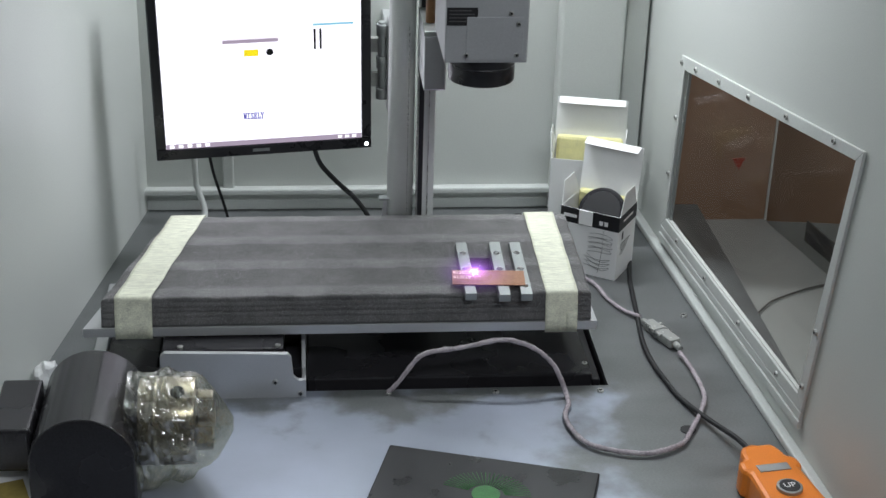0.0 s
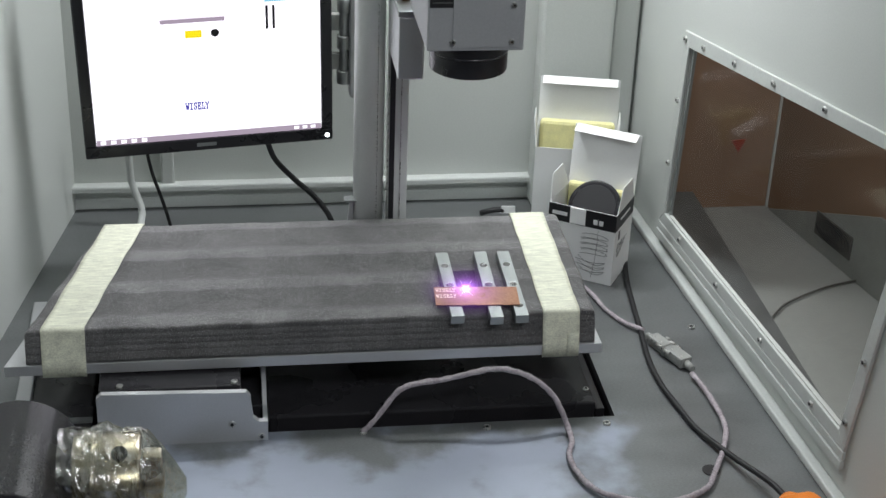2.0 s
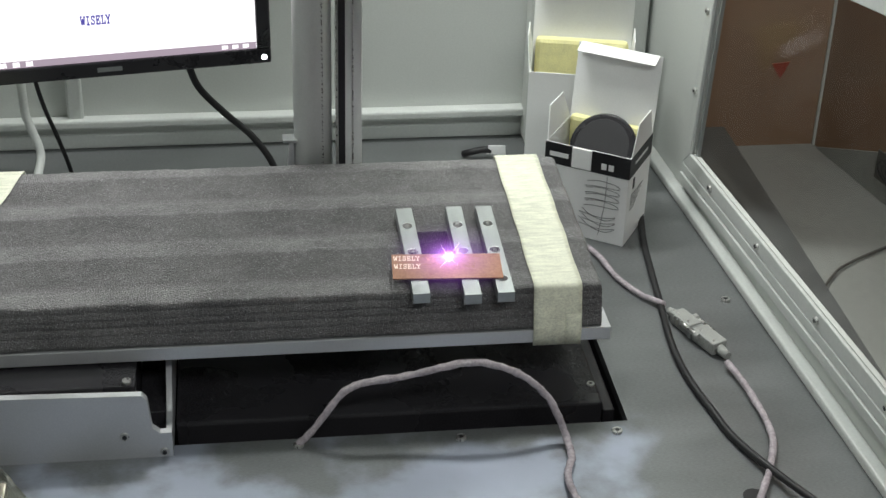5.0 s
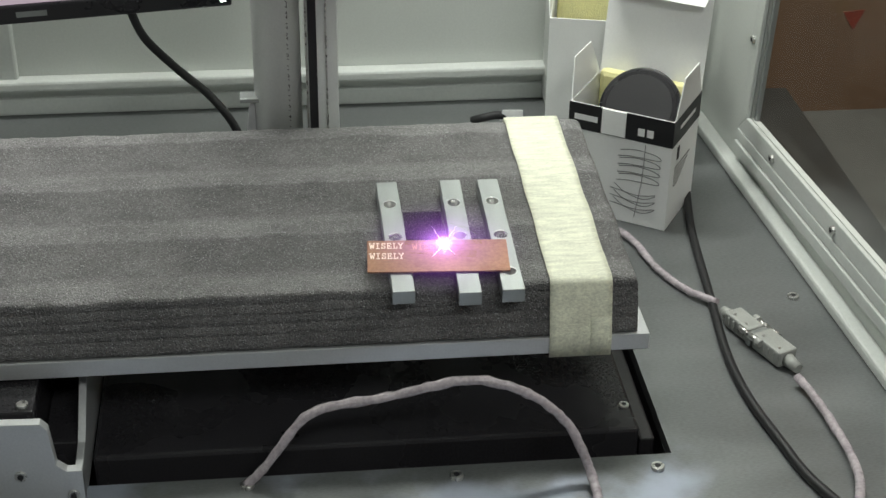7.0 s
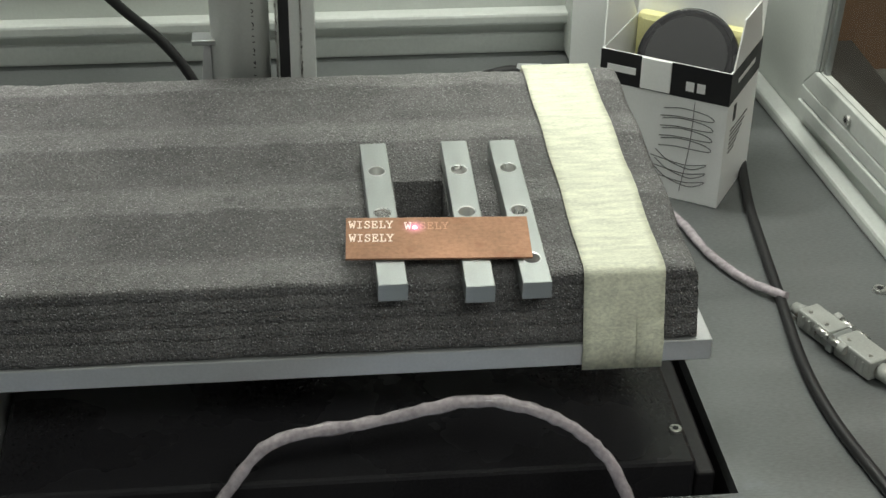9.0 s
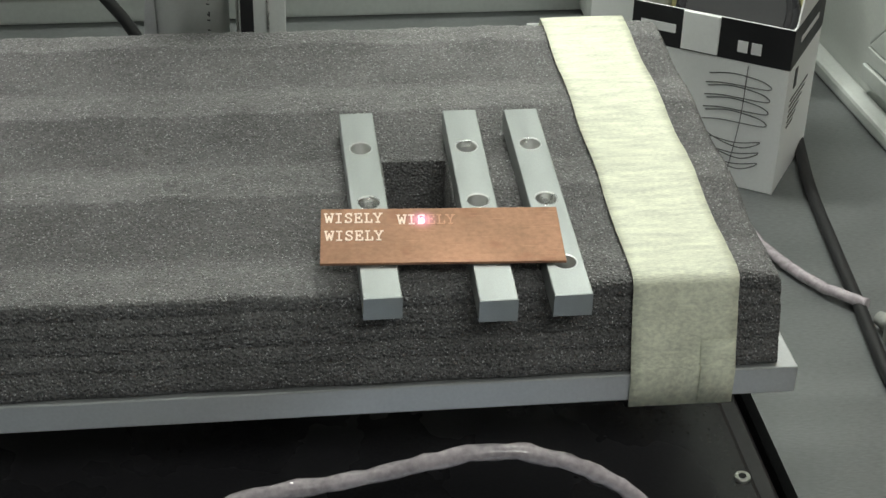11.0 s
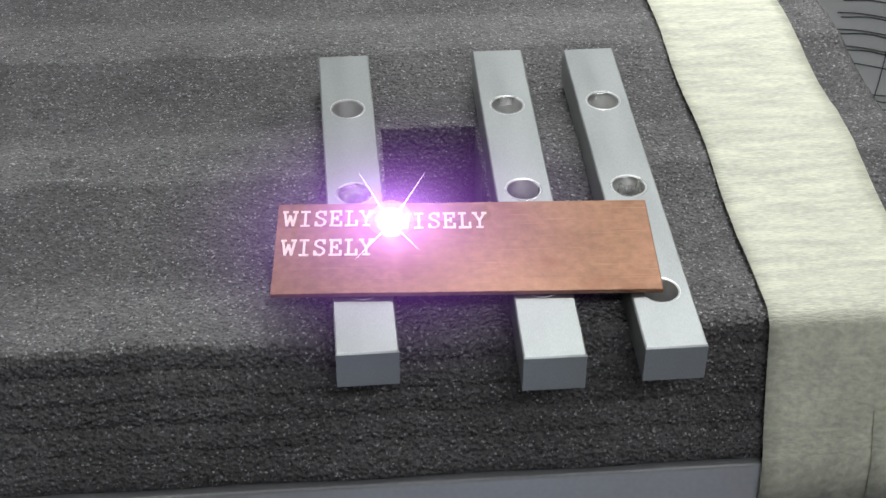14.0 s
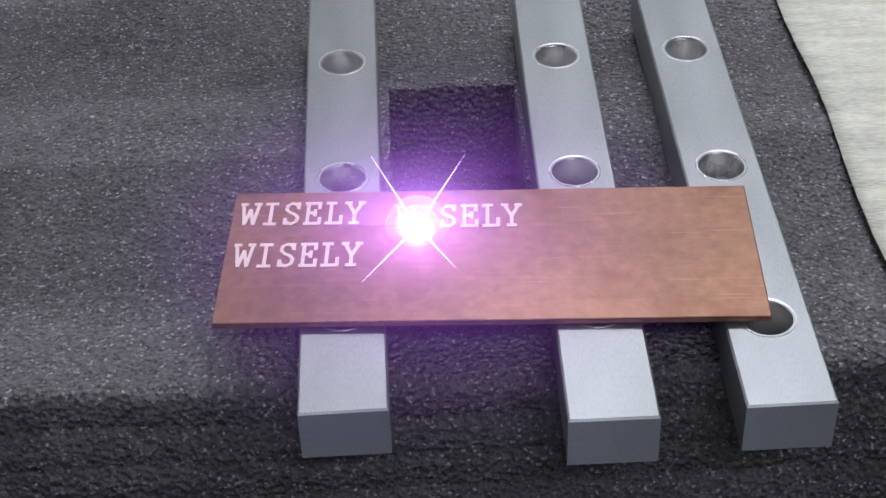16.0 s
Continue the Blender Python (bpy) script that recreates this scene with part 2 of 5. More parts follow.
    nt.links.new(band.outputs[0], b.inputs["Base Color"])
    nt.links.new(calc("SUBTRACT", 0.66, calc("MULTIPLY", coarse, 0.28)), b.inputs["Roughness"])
    return m


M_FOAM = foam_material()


def clear_material(name, colour, rough, share, film):
    m = bpy.data.materials.new(name)
    m.use_nodes = True
    nt = m.node_tree
    out = nt.nodes["Material Output"]
    nt.nodes.remove(nt.nodes["Principled BSDF"])
    tr, gl, mix = nt.nodes.new("ShaderNodeBsdfTransparent"), nt.nodes.new("ShaderNodeBsdfGlossy"), nt.nodes.new("ShaderNodeMixShader")
    tr.inputs[0].default_value, gl.inputs["Roughness"].default_value, mix.inputs[0].default_value = (*colour, 1), rough, share
    if film:
        tc, n, bp = nt.nodes.new("ShaderNodeTexCoord"), nt.nodes.new("ShaderNodeTexNoise"), nt.nodes.new("ShaderNodeBump")
        n.inputs["Scale"].default_value, n.inputs["Detail"].default_value = 45, 5
        nt.links.new(tc.outputs["Object"], n.inputs["Vector"])
        bp.inputs["Strength"].default_value, bp.inputs["Distance"].default_value = 1.0, film
        nt.links.new(n.outputs["Fac"], bp.inputs["Height"])
        nt.links.new(bp.outputs[0], gl.inputs["Normal"])
    nt.links.new(tr.outputs[0], mix.inputs[1])
    nt.links.new(gl.outputs[0], mix.inputs[2])
    nt.links.new(mix.outputs[0], out.inputs["Surface"])
    return m


def glow_material(name, colour, strength, radius):
    """Painted lens bloom that fades outwards: it adds light and hides nothing."""
    m = bpy.data.materials.new(name)
    m.use_nodes = True
    nt = m.node_tree
    nt.nodes.remove(nt.nodes["Principled BSDF"])
    em, tr, add = nt.nodes.new("ShaderNodeEmission"), nt.nodes.new("ShaderNodeBsdfTransparent"), nt.nodes.new("ShaderNodeAddShader")
    tc, mp, gr, pw, ml = (nt.nodes.new(k) for k in ("ShaderNodeTexCoord", "ShaderNodeMapping", "ShaderNodeTexGradient", "ShaderNodeMath", "ShaderNodeMath"))
    mp.inputs["Scale"].default_value = (1 / radius,) * 3
    gr.gradient_type, pw.operation, ml.operation = "SPHERICAL", "POWER", "MULTIPLY"
    pw.inputs[1].default_value, ml.inputs[1].default_value = 2.6, strength
    nt.links.new(tc.outputs["Object"], mp.inputs["Vector"])
    nt.links.new(mp.outputs[0], gr.inputs["Vector"])
    nt.links.new(gr.outputs["Fac"], pw.inputs[0])
    nt.links.new(pw.outputs[0], ml.inputs[0])
    nt.links.new(ml.outputs[0], em.inputs["Strength"])
    em.inputs[0].default_value = (*colour, 1)
    nt.links.new(tr.outputs[0], add.inputs[0])
    nt.links.new(em.outputs[0], add.inputs[1])
    nt.links.new(add.outputs[0], nt.nodes["Material Output"].inputs["Surface"])
    return m


M_BLOOM = glow_material("plasma_bloom", (0.64, 0.27, 0.95), 1.25, 0.030)
M_BLOOM_WIDE = glow_material("plasma_bloom_wide", (0.46, 0.14, 0.80), 0.75, 0.075)
M_PINK = glow_material("spark_bloom", (1.0, 0.34, 0.72), 1.1, 0.0095)
M_PANE = clear_material("acrylic_pane", (0.95, 0.96, 0.95), 0.03, 0.022, 0)
M_FILM = clear_material("cling_film", (0.88, 0.88, 0.78), 0.10, 0.30, 0.006)


# ---- mesh helpers ----
def box_bm(lo, hi, bevel=0.0, bm=None, seg=2):
    own = bmesh.new()
    r = bmesh.ops.create_cube(own, size=1)
    for v in r["verts"]:
        v.co = Vector([lo[i] + (v.co[i] + 0.5) * (hi[i] - lo[i]) for i in range(3)])
    if bevel:
        bmesh.ops.bevel(own, geom=own.edges[:], offset=bevel, segments=seg, affect="EDGES", profile=0.5)
    return merge(bm, own)


def merge(bm, own):
    if bm is None:
        return own
    me = bpy.data.meshes.new("t")
    own.to_mesh(me)
    bm.from_mesh(me)
    bpy.data.meshes.remove(me)
    own.free()
    return bm


def cyl_bm(p, q, r, seg=24, r2=None, bm=None, bevel=0.0):
    own = bmesh.new()
    p, q = Vector(p), Vector(q)
    d = q - p
    bmesh.ops.create_cone(own, cap_ends=True, segments=seg, radius1=r, radius2=r if r2 is None else r2, depth=d.length)
    if bevel:
        bmesh.ops.bevel(own, geom=[e for e in own.edges if len(e.link_faces) == 2 and any(len(f.verts) > 4 for f in e.link_faces)], offset=bevel, segments=2, affect="EDGES", profile=0.5)
    m = Matrix.Translation((p + q) / 2) @ d.to_track_quat("Z", "Y").to_matrix().to_4x4()
    bmesh.ops.transform(own, matrix=m, verts=own.verts)
    for f in own.faces:
        f.smooth = len(f.verts) == 4
    return merge(bm, own)


def prism_bm(poly, axis, a, b, bevel=0.0, bm=None):
    """A flat outline given in the two other axes, thick from a to b along the axis."""
    own = bmesh.new()

    def place(u, v, w):
        return {"x": (w, u, v), "y": (u, w, v), "z": (u, v, w)}[axis]
    low = [own.verts.new(place(u, v, a)) for u, v in poly]
    high = [own.verts.new(place(u, v, b)) for u, v in poly]
    n = len(poly)
    own.faces.new(low)
    own.faces.new(high[::-1])
    for i in range(n):
        own.faces.new((low[i], high[i], high[(i + 1) % n], low[(i + 1) % n]))
    bmesh.ops.recalc_face_normals(own, faces=own.faces)
    if bevel:
        bmesh.ops.bevel(own, geom=own.edges[:], offset=bevel, segments=2, affect="EDGES", profile=0.5)
    return merge(bm, own)


def smooth_line(pts, n=8):
    pts = [Vector(p) for p in pts]
    ext = [2 * pts[0] - pts[1]] + pts + [2 * pts[-1] - pts[-2]]
    out = []
    for i in range(1, len(ext) - 2):
        a, b, c, d = ext[i - 1:i + 3]
        for k in range(n):
            t = k / n
            out.append(0.5 * (2 * b + (c - a) * t + (2 * a - 5 * b + 4 * c - d) * t * t + (3 * b - a - 3 * c + d) * t ** 3))
    return out + [pts[-1]]


def tube_bm(pts, r, seg=10, n=8, bm=None):
    line = smooth_line(pts, n) if n else [Vector(p) for p in pts]
    own = bmesh.new()
    rings, up = [], Vector((0.3, 0.2, 1)).normalized()
    for i, p in enumerate(line):
        d = (line[min(i + 1, len(line) - 1)] - line[max(i - 1, 0)]).normalized()
        s = d.cross(up).normalized()
        u = s.cross(d)
        rings.append([own.verts.new(p + r * (math.cos(2 * math.pi * k / seg) * s + math.sin(2 * math.pi * k / seg) * u)) for k in range(seg)])
    for a, b in zip(rings, rings[1:]):
        for k in range(seg):
            own.faces.new((a[k], a[(k + 1) % seg], b[(k + 1) % seg], b[k])).smooth = True
    own.faces.new(rings[0][::-1])
    own.faces.new(rings[-1])
    bmesh.ops.recalc_face_normals(own, faces=own.faces)
    return merge(bm, own)


def part(name, bm, mat, parent=None, label=""):
    me = bpy.data.meshes.new(name)
    bm.to_mesh(me)
    bm.free()
    me.materials.append(mat)
    ob = new(name, me)
    if parent is not None:
        ob.parent = parent
    return tagged(ob, label)


def thing(name, place, label, category, group="", kind=""):
    ob = new(name)
    ob.empty_display_size = 0.02
    ob.matrix_world = place
    return tagged(ob, label, category, group, kind)


def text_bm(words, size, m, depth=0.0003, bold=0.0, sx=1.0, gap=1.0):
    cu = bpy.data.curves.new("t", "FONT")
    cu.space_character = gap
    cu.body, cu.size, cu.extrude, cu.offset, cu.align_x = words, size, depth, bold, "CENTER"
    ob = bpy.data.objects.new("t", cu)
    me = bpy.data.meshes.new_from_object(ob)
    bm = bmesh.new()
    bm.from_mesh(me)
    bmesh.ops.transform(bm, matrix=m @ Matrix.Diagonal((sx, 1, 1, 1)), verts=bm.verts)
    bpy.data.meshes.remove(me)
    bpy.data.objects.remove(ob)
    bpy.data.curves.remove(cu)
    return bm


def screw(place, r=0.004, group="screws in the deck", label="zinc-plated socket screw set in the steel deck", mat=None):
    """A cap screw with a hexagon socket, its head along +z."""
    bm = cyl_bm((0, 0, -0.002), (0, 0, 0.0025), r, 20, bevel=0.0005)
    ob = part("screw", bm, mat or M_STEEL)
    ob.matrix_world = place
    tagged(ob, label, "screw", group)
    part("socket", cyl_bm((0, 0, 0.0022), (0, 0, 0.0028), r * 0.5, 6), M_INK, ob, "dark hexagon socket")
    return ob


# ---- structure ----
def quad_wall(name, a, b, z0, z1, thick, mat, label, holes=()):
    """An upright wall from a to b (plan), its face on that line, thickness to the right of a->b; holes in (s0, s1, z0, z1)."""
    a, b = Vector((*a, 0)), Vector((*b, 0))
    length = (b - a).length
    ang = math.degrees(math.atan2(b.y - a.y, b.x - a.x))
    bm = bmesh.new()
    if not holes:
        box_bm((0, -thick, z0), (length, 0, z1), 0, bm)
    else:
        s0, s1, h0, h1 = holes[0]
        box_bm((0, -thick, z0), (s0, 0, z1), 0, bm)
        box_bm((s1, -thick, z0), (length, 0, z1), 0, bm)
        box_bm((s0, -thick, z0), (s1, 0, h0), 0, bm)
        box_bm((s0, -thick, h1), (s1, 0, z1), 0, bm)
    ob = part(name, bm, mat)
    ob.matrix_world = pose(a.x, a.y, 0, 0, 0, ang)
    return tagged(ob, label, "wall", kind="structure")


BACK = 0.672
LW = ((-0.780, -0.50), (-0.562, BACK))
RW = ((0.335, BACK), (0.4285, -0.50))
quad_wall("wall_west", LW[0], LW[1], -0.05, 1.06, -0.02, M_WALL, "pale grey-green painted sheet steel cabinet side")
quad_wall("wall_north", (-0.60, BACK), (0.40, BACK), -0.05, 1.06, -0.02, M_WALL, "pale grey-green painted sheet steel cabinet back")
# slanted window: corners (along the wall from the back, height) bottom-back, bottom-front, top-front, top-back
WIN = ((0.212, 0.068), (0.836, 0.086), (0.905, 0.462), (0.236, 0.348))


def ring_bm(inner, outer, y0, y1, bevel=0.0):
    """Four mitred bars between two outlines, thick from y0 to y1."""
    bm = bmesh.new()
    for k in range(4):
        j = (k + 1) % 4
        prism_bm([inner[k], inner[j], outer[j], outer[k]], "y", y0, y1, bevel, bm)
    return bm


def grown(poly, d):
    cx, cz = sum(p[0] for p in poly) / 4, sum(p[1] for p in poly) / 4
    return [(x + math.copysign(d, x - cx), z + math.copysign(d, z - cz)) for x, z in poly]


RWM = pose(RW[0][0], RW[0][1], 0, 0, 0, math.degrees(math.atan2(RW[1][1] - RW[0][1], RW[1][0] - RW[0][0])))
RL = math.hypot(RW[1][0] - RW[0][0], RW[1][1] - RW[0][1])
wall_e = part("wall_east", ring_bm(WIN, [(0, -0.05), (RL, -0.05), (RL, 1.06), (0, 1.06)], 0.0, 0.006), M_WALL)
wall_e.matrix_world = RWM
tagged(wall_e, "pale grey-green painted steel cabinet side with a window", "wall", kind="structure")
tagged(part("ceiling", box_bm((-0.80, -0.50, 1.06), (0.46, BACK + 0.02, 1.08)), M_WALL), "pale painted steel cabinet roof", "ceiling", kind="structure")

# steel deck with the slot in it, in four sheets of one mesh
SX0, SX1, SY0, SY1 = -0.600, 0.170, 0.0145, 0.36
bm = bmesh.new()
for lo, hi in (((-0.80, -0.50), (0.46, SY0)), ((SX1, SY0), (0.46, BACK)), ((-0.80, SY0), (SX0, BACK)), ((SX0, SY1), (SX1, BACK))):
    box_bm((lo[0], lo[1], -0.012), (hi[0], hi[1], 0), 0, bm)
bmesh.ops.remove_doubles(bm, verts=bm.verts, dist=0.0001)
tagged(part("floor", bm, M_DECK), "grey steel machine deck with a long slot", "machine deck", kind="structure")
# bottom and sides near-black: the recess's shade is put into their colour
tagged(part("slot_pit", box_bm((SX0 - 0.01, SY0 - 0.01, -0.10), (SX1 + 0.01, SY1 + 0.01, -0.09)), M_DARK), "bottom of the slot under the deck, its shade painted near-black", "machine pit", kind="structure")
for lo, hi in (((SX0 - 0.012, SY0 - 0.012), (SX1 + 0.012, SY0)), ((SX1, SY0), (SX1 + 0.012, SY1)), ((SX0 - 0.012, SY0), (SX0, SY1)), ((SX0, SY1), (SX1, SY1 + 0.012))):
    tagged(part("slot_side", box_bm((lo[0], lo[1], -0.09), (hi[0], hi[1], -0.0125)), M_DARK), "side of the slot under the deck, its shade painted near-black", "machine pit", kind="structure")
# back wall trims
tagged(part("trim", box_bm((-0.58, BACK - 0.006, 0.0), (0.34, BACK, 0.020), 0.002), M_TRIM), "pale painted skirting strip along the cabinet back", "trim", kind="structure")
tagged(part("trim", box_bm((-0.58, BACK - 0.020, 0.034), (0.34, BACK, 0.046), 0.003), M_TRIM), "pale painted ledge along the cabinet back", "trim", kind="structure")
tagged(part("trim", box_bm((0.172, BACK - 0.040, 0.0), (0.288, BACK, 1.05), 0.006), M_WALL), "pale painted steel post at the cabinet back", "trim", kind="structure")
tagged(part("trim", box_bm((0.2915, BACK - 0.022, 0.0), (0.332, BACK, 1.05), 0.004), M_WALL), "pale painted steel post at the cabinet back", "trim", kind="structure")
tagged(part("trim", box_bm((-0.425, BACK - 0.012, 0.042), (-0.405, BACK, 1.05), 0.003), M_TRIM), "thin upright seam strip on the cabinet back", "trim", kind="structure")

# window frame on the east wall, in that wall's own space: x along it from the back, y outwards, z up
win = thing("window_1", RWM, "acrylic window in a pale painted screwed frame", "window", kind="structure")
out = grown(WIN, 0.020)
for k in range(4):
    j = (k + 1) % 4
    part("window_frame", prism_bm([WIN[k], WIN[j], out[j], out[k]], "y", -0.005, -0.0005, 0.0012), M_TRIM, win)
low = [(WIN[0][0] - 0.02, WIN[0][1] - 0.0205), (WIN[1][0] + 0.02, WIN[1][1] - 0.0205)]
for k in range(2):
    part("window_bead", prism_bm([(low[0][0], low[0][1] - 0.013 * k), (low[1][0], low[1][1] - 0.013 * k), (low[1][0], low[1][1] - 0.012 - 0.013 * k), (low[0][0], low[0][1] - 0.012 - 0.013 * k)], "y", -0.0055 - 0.002 * k, -0.0005, 0.001), M_TRIM, win)
part("window_bead", prism_bm([(WIN[0][0] + 0.004, WIN[0][1]), (WIN[0][0] + 0.009, WIN[0][1]), (WIN[3][0] + 0.009, WIN[3][1]), (WIN[3][0] + 0.004, WIN[3][1])], "y", 0.001, 0.006, 0.0006), M_ALU, win)
pane = part("pane", prism_bm(grown(WIN, 0.004), "y", 0.0065, 0.0095), M_PANE, win, "clear acrylic pane")
pane.visible_shadow = False
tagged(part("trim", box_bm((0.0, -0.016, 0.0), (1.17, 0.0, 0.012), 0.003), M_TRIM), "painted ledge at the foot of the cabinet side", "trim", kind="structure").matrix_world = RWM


def on_edge(a, b, t, off):
    """A place along an edge of the window, set off from it."""
    return a[0] + (b[0] - a[0]) * t + off[0], a[1] + (b[1] - a[1]) * t + off[1]


spots = [on_edge(WIN[3], WIN[2], t, (0, 0.011)) for t in (-0.02, 0.085, 0.25, 0.44, 0.66, 0.90)]
spots += [on_edge(WIN[0], WIN[3], t, (-0.012, 0)) for t in (0.30, 0.68)] + [on_edge(WIN[0], WIN[1], t, (0, -0.010)) for t in (0.12, 0.36, 0.62, 0.88)] + [on_edge(WIN[1], WIN[2], t, (0.010, 0)) for t in (0.05, 0.30)]
for s, z in spots:
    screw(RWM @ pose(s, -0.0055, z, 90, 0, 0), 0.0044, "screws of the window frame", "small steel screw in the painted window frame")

# the neighbouring compartment behind the window
CX, CY, CF, CA = 0.605, 0.70, -0.045, 12.0
MX, MZ = 0.539, 0.070
tagged(part("floor_beyond", box_bm((0.40, -0.80, CF - 0.02), (1.60, CY + 0.02, CF)), M_GREYFLOOR), "grey painted floor of the neighbouring compartment", "floor", kind="structure")
tagged(part("wall_beyond", box_bm((0.345, CY, CF), (CX, CY + 0.02, 1.0)), M_BROWN), "brown board wall seen through the window", "wall", kind="structure")
side = part("wall_beyond", box_bm((0, -1.2, CF), (0.02, 0, 1.0)), M_BROWN)
side.matrix_world = pose(CX, CY, 0, 0, 0, CA)
tagged(side, "brown board wall seen through the window", "wall", kind="structure")
tagged(part("trim", box_bm((CX - 0.003, CY - 0.004, CF), (CX + 0.001, CY - 0.0005, 1.0)), M_TRIM), "pale corner strip between brown boards", "trim", kind="structure")
mark = part("warning_triangle", prism_bm([(-0.013, 0.011), (0.013, 0.013), (0.002, -0.012)], "y", -0.0015, -0.0005), material("red_label", (0.35, 0.06, 0.03), 0.6), None)
mark.matrix_world = pose(MX, CY, MZ)
tagged(mark, "red triangular warning label on a brown board", "label")
# solid sheet on the wall, built in place of a fan panel's reflection
vent = thing("reflected_fan_panel", pose(CX, CY, 0, 0, 0, CA), "solid stand-in for the pane's reflection of a grey fan panel", "fan panel")
part("panel", prism_bm([(-0.0126, CF + 0.001), (-0.3174, 0.0856), (-0.4174, 0.0856), (-0.4174, CF + 0.001)], "x", -0.0045, -0.0005), M_GREYFLOOR, vent)
FANY, FANZ, FANR, FANH = -0.2110, 0.0030, 0.0520, 0.0203
part("fan_frame", box_bm((-0.0075, FANY - FANR, FANZ - FANH), (-0.005, FANY + FANR, FANZ + FANH), 0.0006), M_FANGREY, vent)
for k in range(5):
    r = 0.18 * (k + 1)
    ring = [Vector((-0.0085, FANY + FANR * r * math.cos(t), FANZ + FANH * r * math.sin(t))) for t in [2 * math.pi * q / 20 for q in range(21)]]
    part("grille_ring", tube_bm(ring, 0.0007, 6, 0), M_DARK, vent)
cable_b = [(0.44, 0.25, CF + 0.004), (0.50, 0.33, CF + 0.004), (0.53, 0.36, CF + 0.004), (0.60, 0.40, CF + 0.004), (0.66, 0.42, CF + 0.004)]
tagged(part("thin_cable", tube_bm(cable_b, 0.0018, 8, 6), M_FANGREY), "thin dark cable on the compartment floor", "cable")

# the room round the machine
tagged(part("room_floor", box_bm((-3, -4.5, -0.87), (3, 2.5, -0.85)), M_GREYFLOOR), "grey workshop floor", "floor", kind="structure")
tagged(part("room_ceiling", box_bm((-3, -4.5, 1.9), (3, 2.5, 1.92)), M_ROOM), "white workshop ceiling", "ceiling", kind="structure")
for lo, hi in (((-3.02, -4.5), (-3, 2.5)), ((3, -4.5), (3.02, 2.5)), ((-3, -4.52), (3, -4.5)), ((-3, 2.5), (3, 2.52))):
    tagged(part("room_wall", box_bm((*lo, -0.85), (*hi, 1.9)), M_ROOM), "plain pale workshop wall", "wall", kind="structure")
tagged(part("cabinet_base", box_bm((-0.80, -0.50, -0.85), (0.46, BACK + 0.02, -0.105)), M_WALL), "pale painted steel machine base", "machine base", kind="structure")


# ---- things: the slide under the foam ----
def foam_z(y):
    """Height of the foam's top: a slight rise to the back, with soft waves."""
    u = y - 0.06
    return 0.1330 + 0.078 * u - 0.13 * u * u + 0.0012 * math.cos((y - 0.071) * 2 * math.pi / 0.0785)


FX0, FX1, FY0, FY1, FB = -0.574, 0.1435, 0.060, 0.322, 0.0925


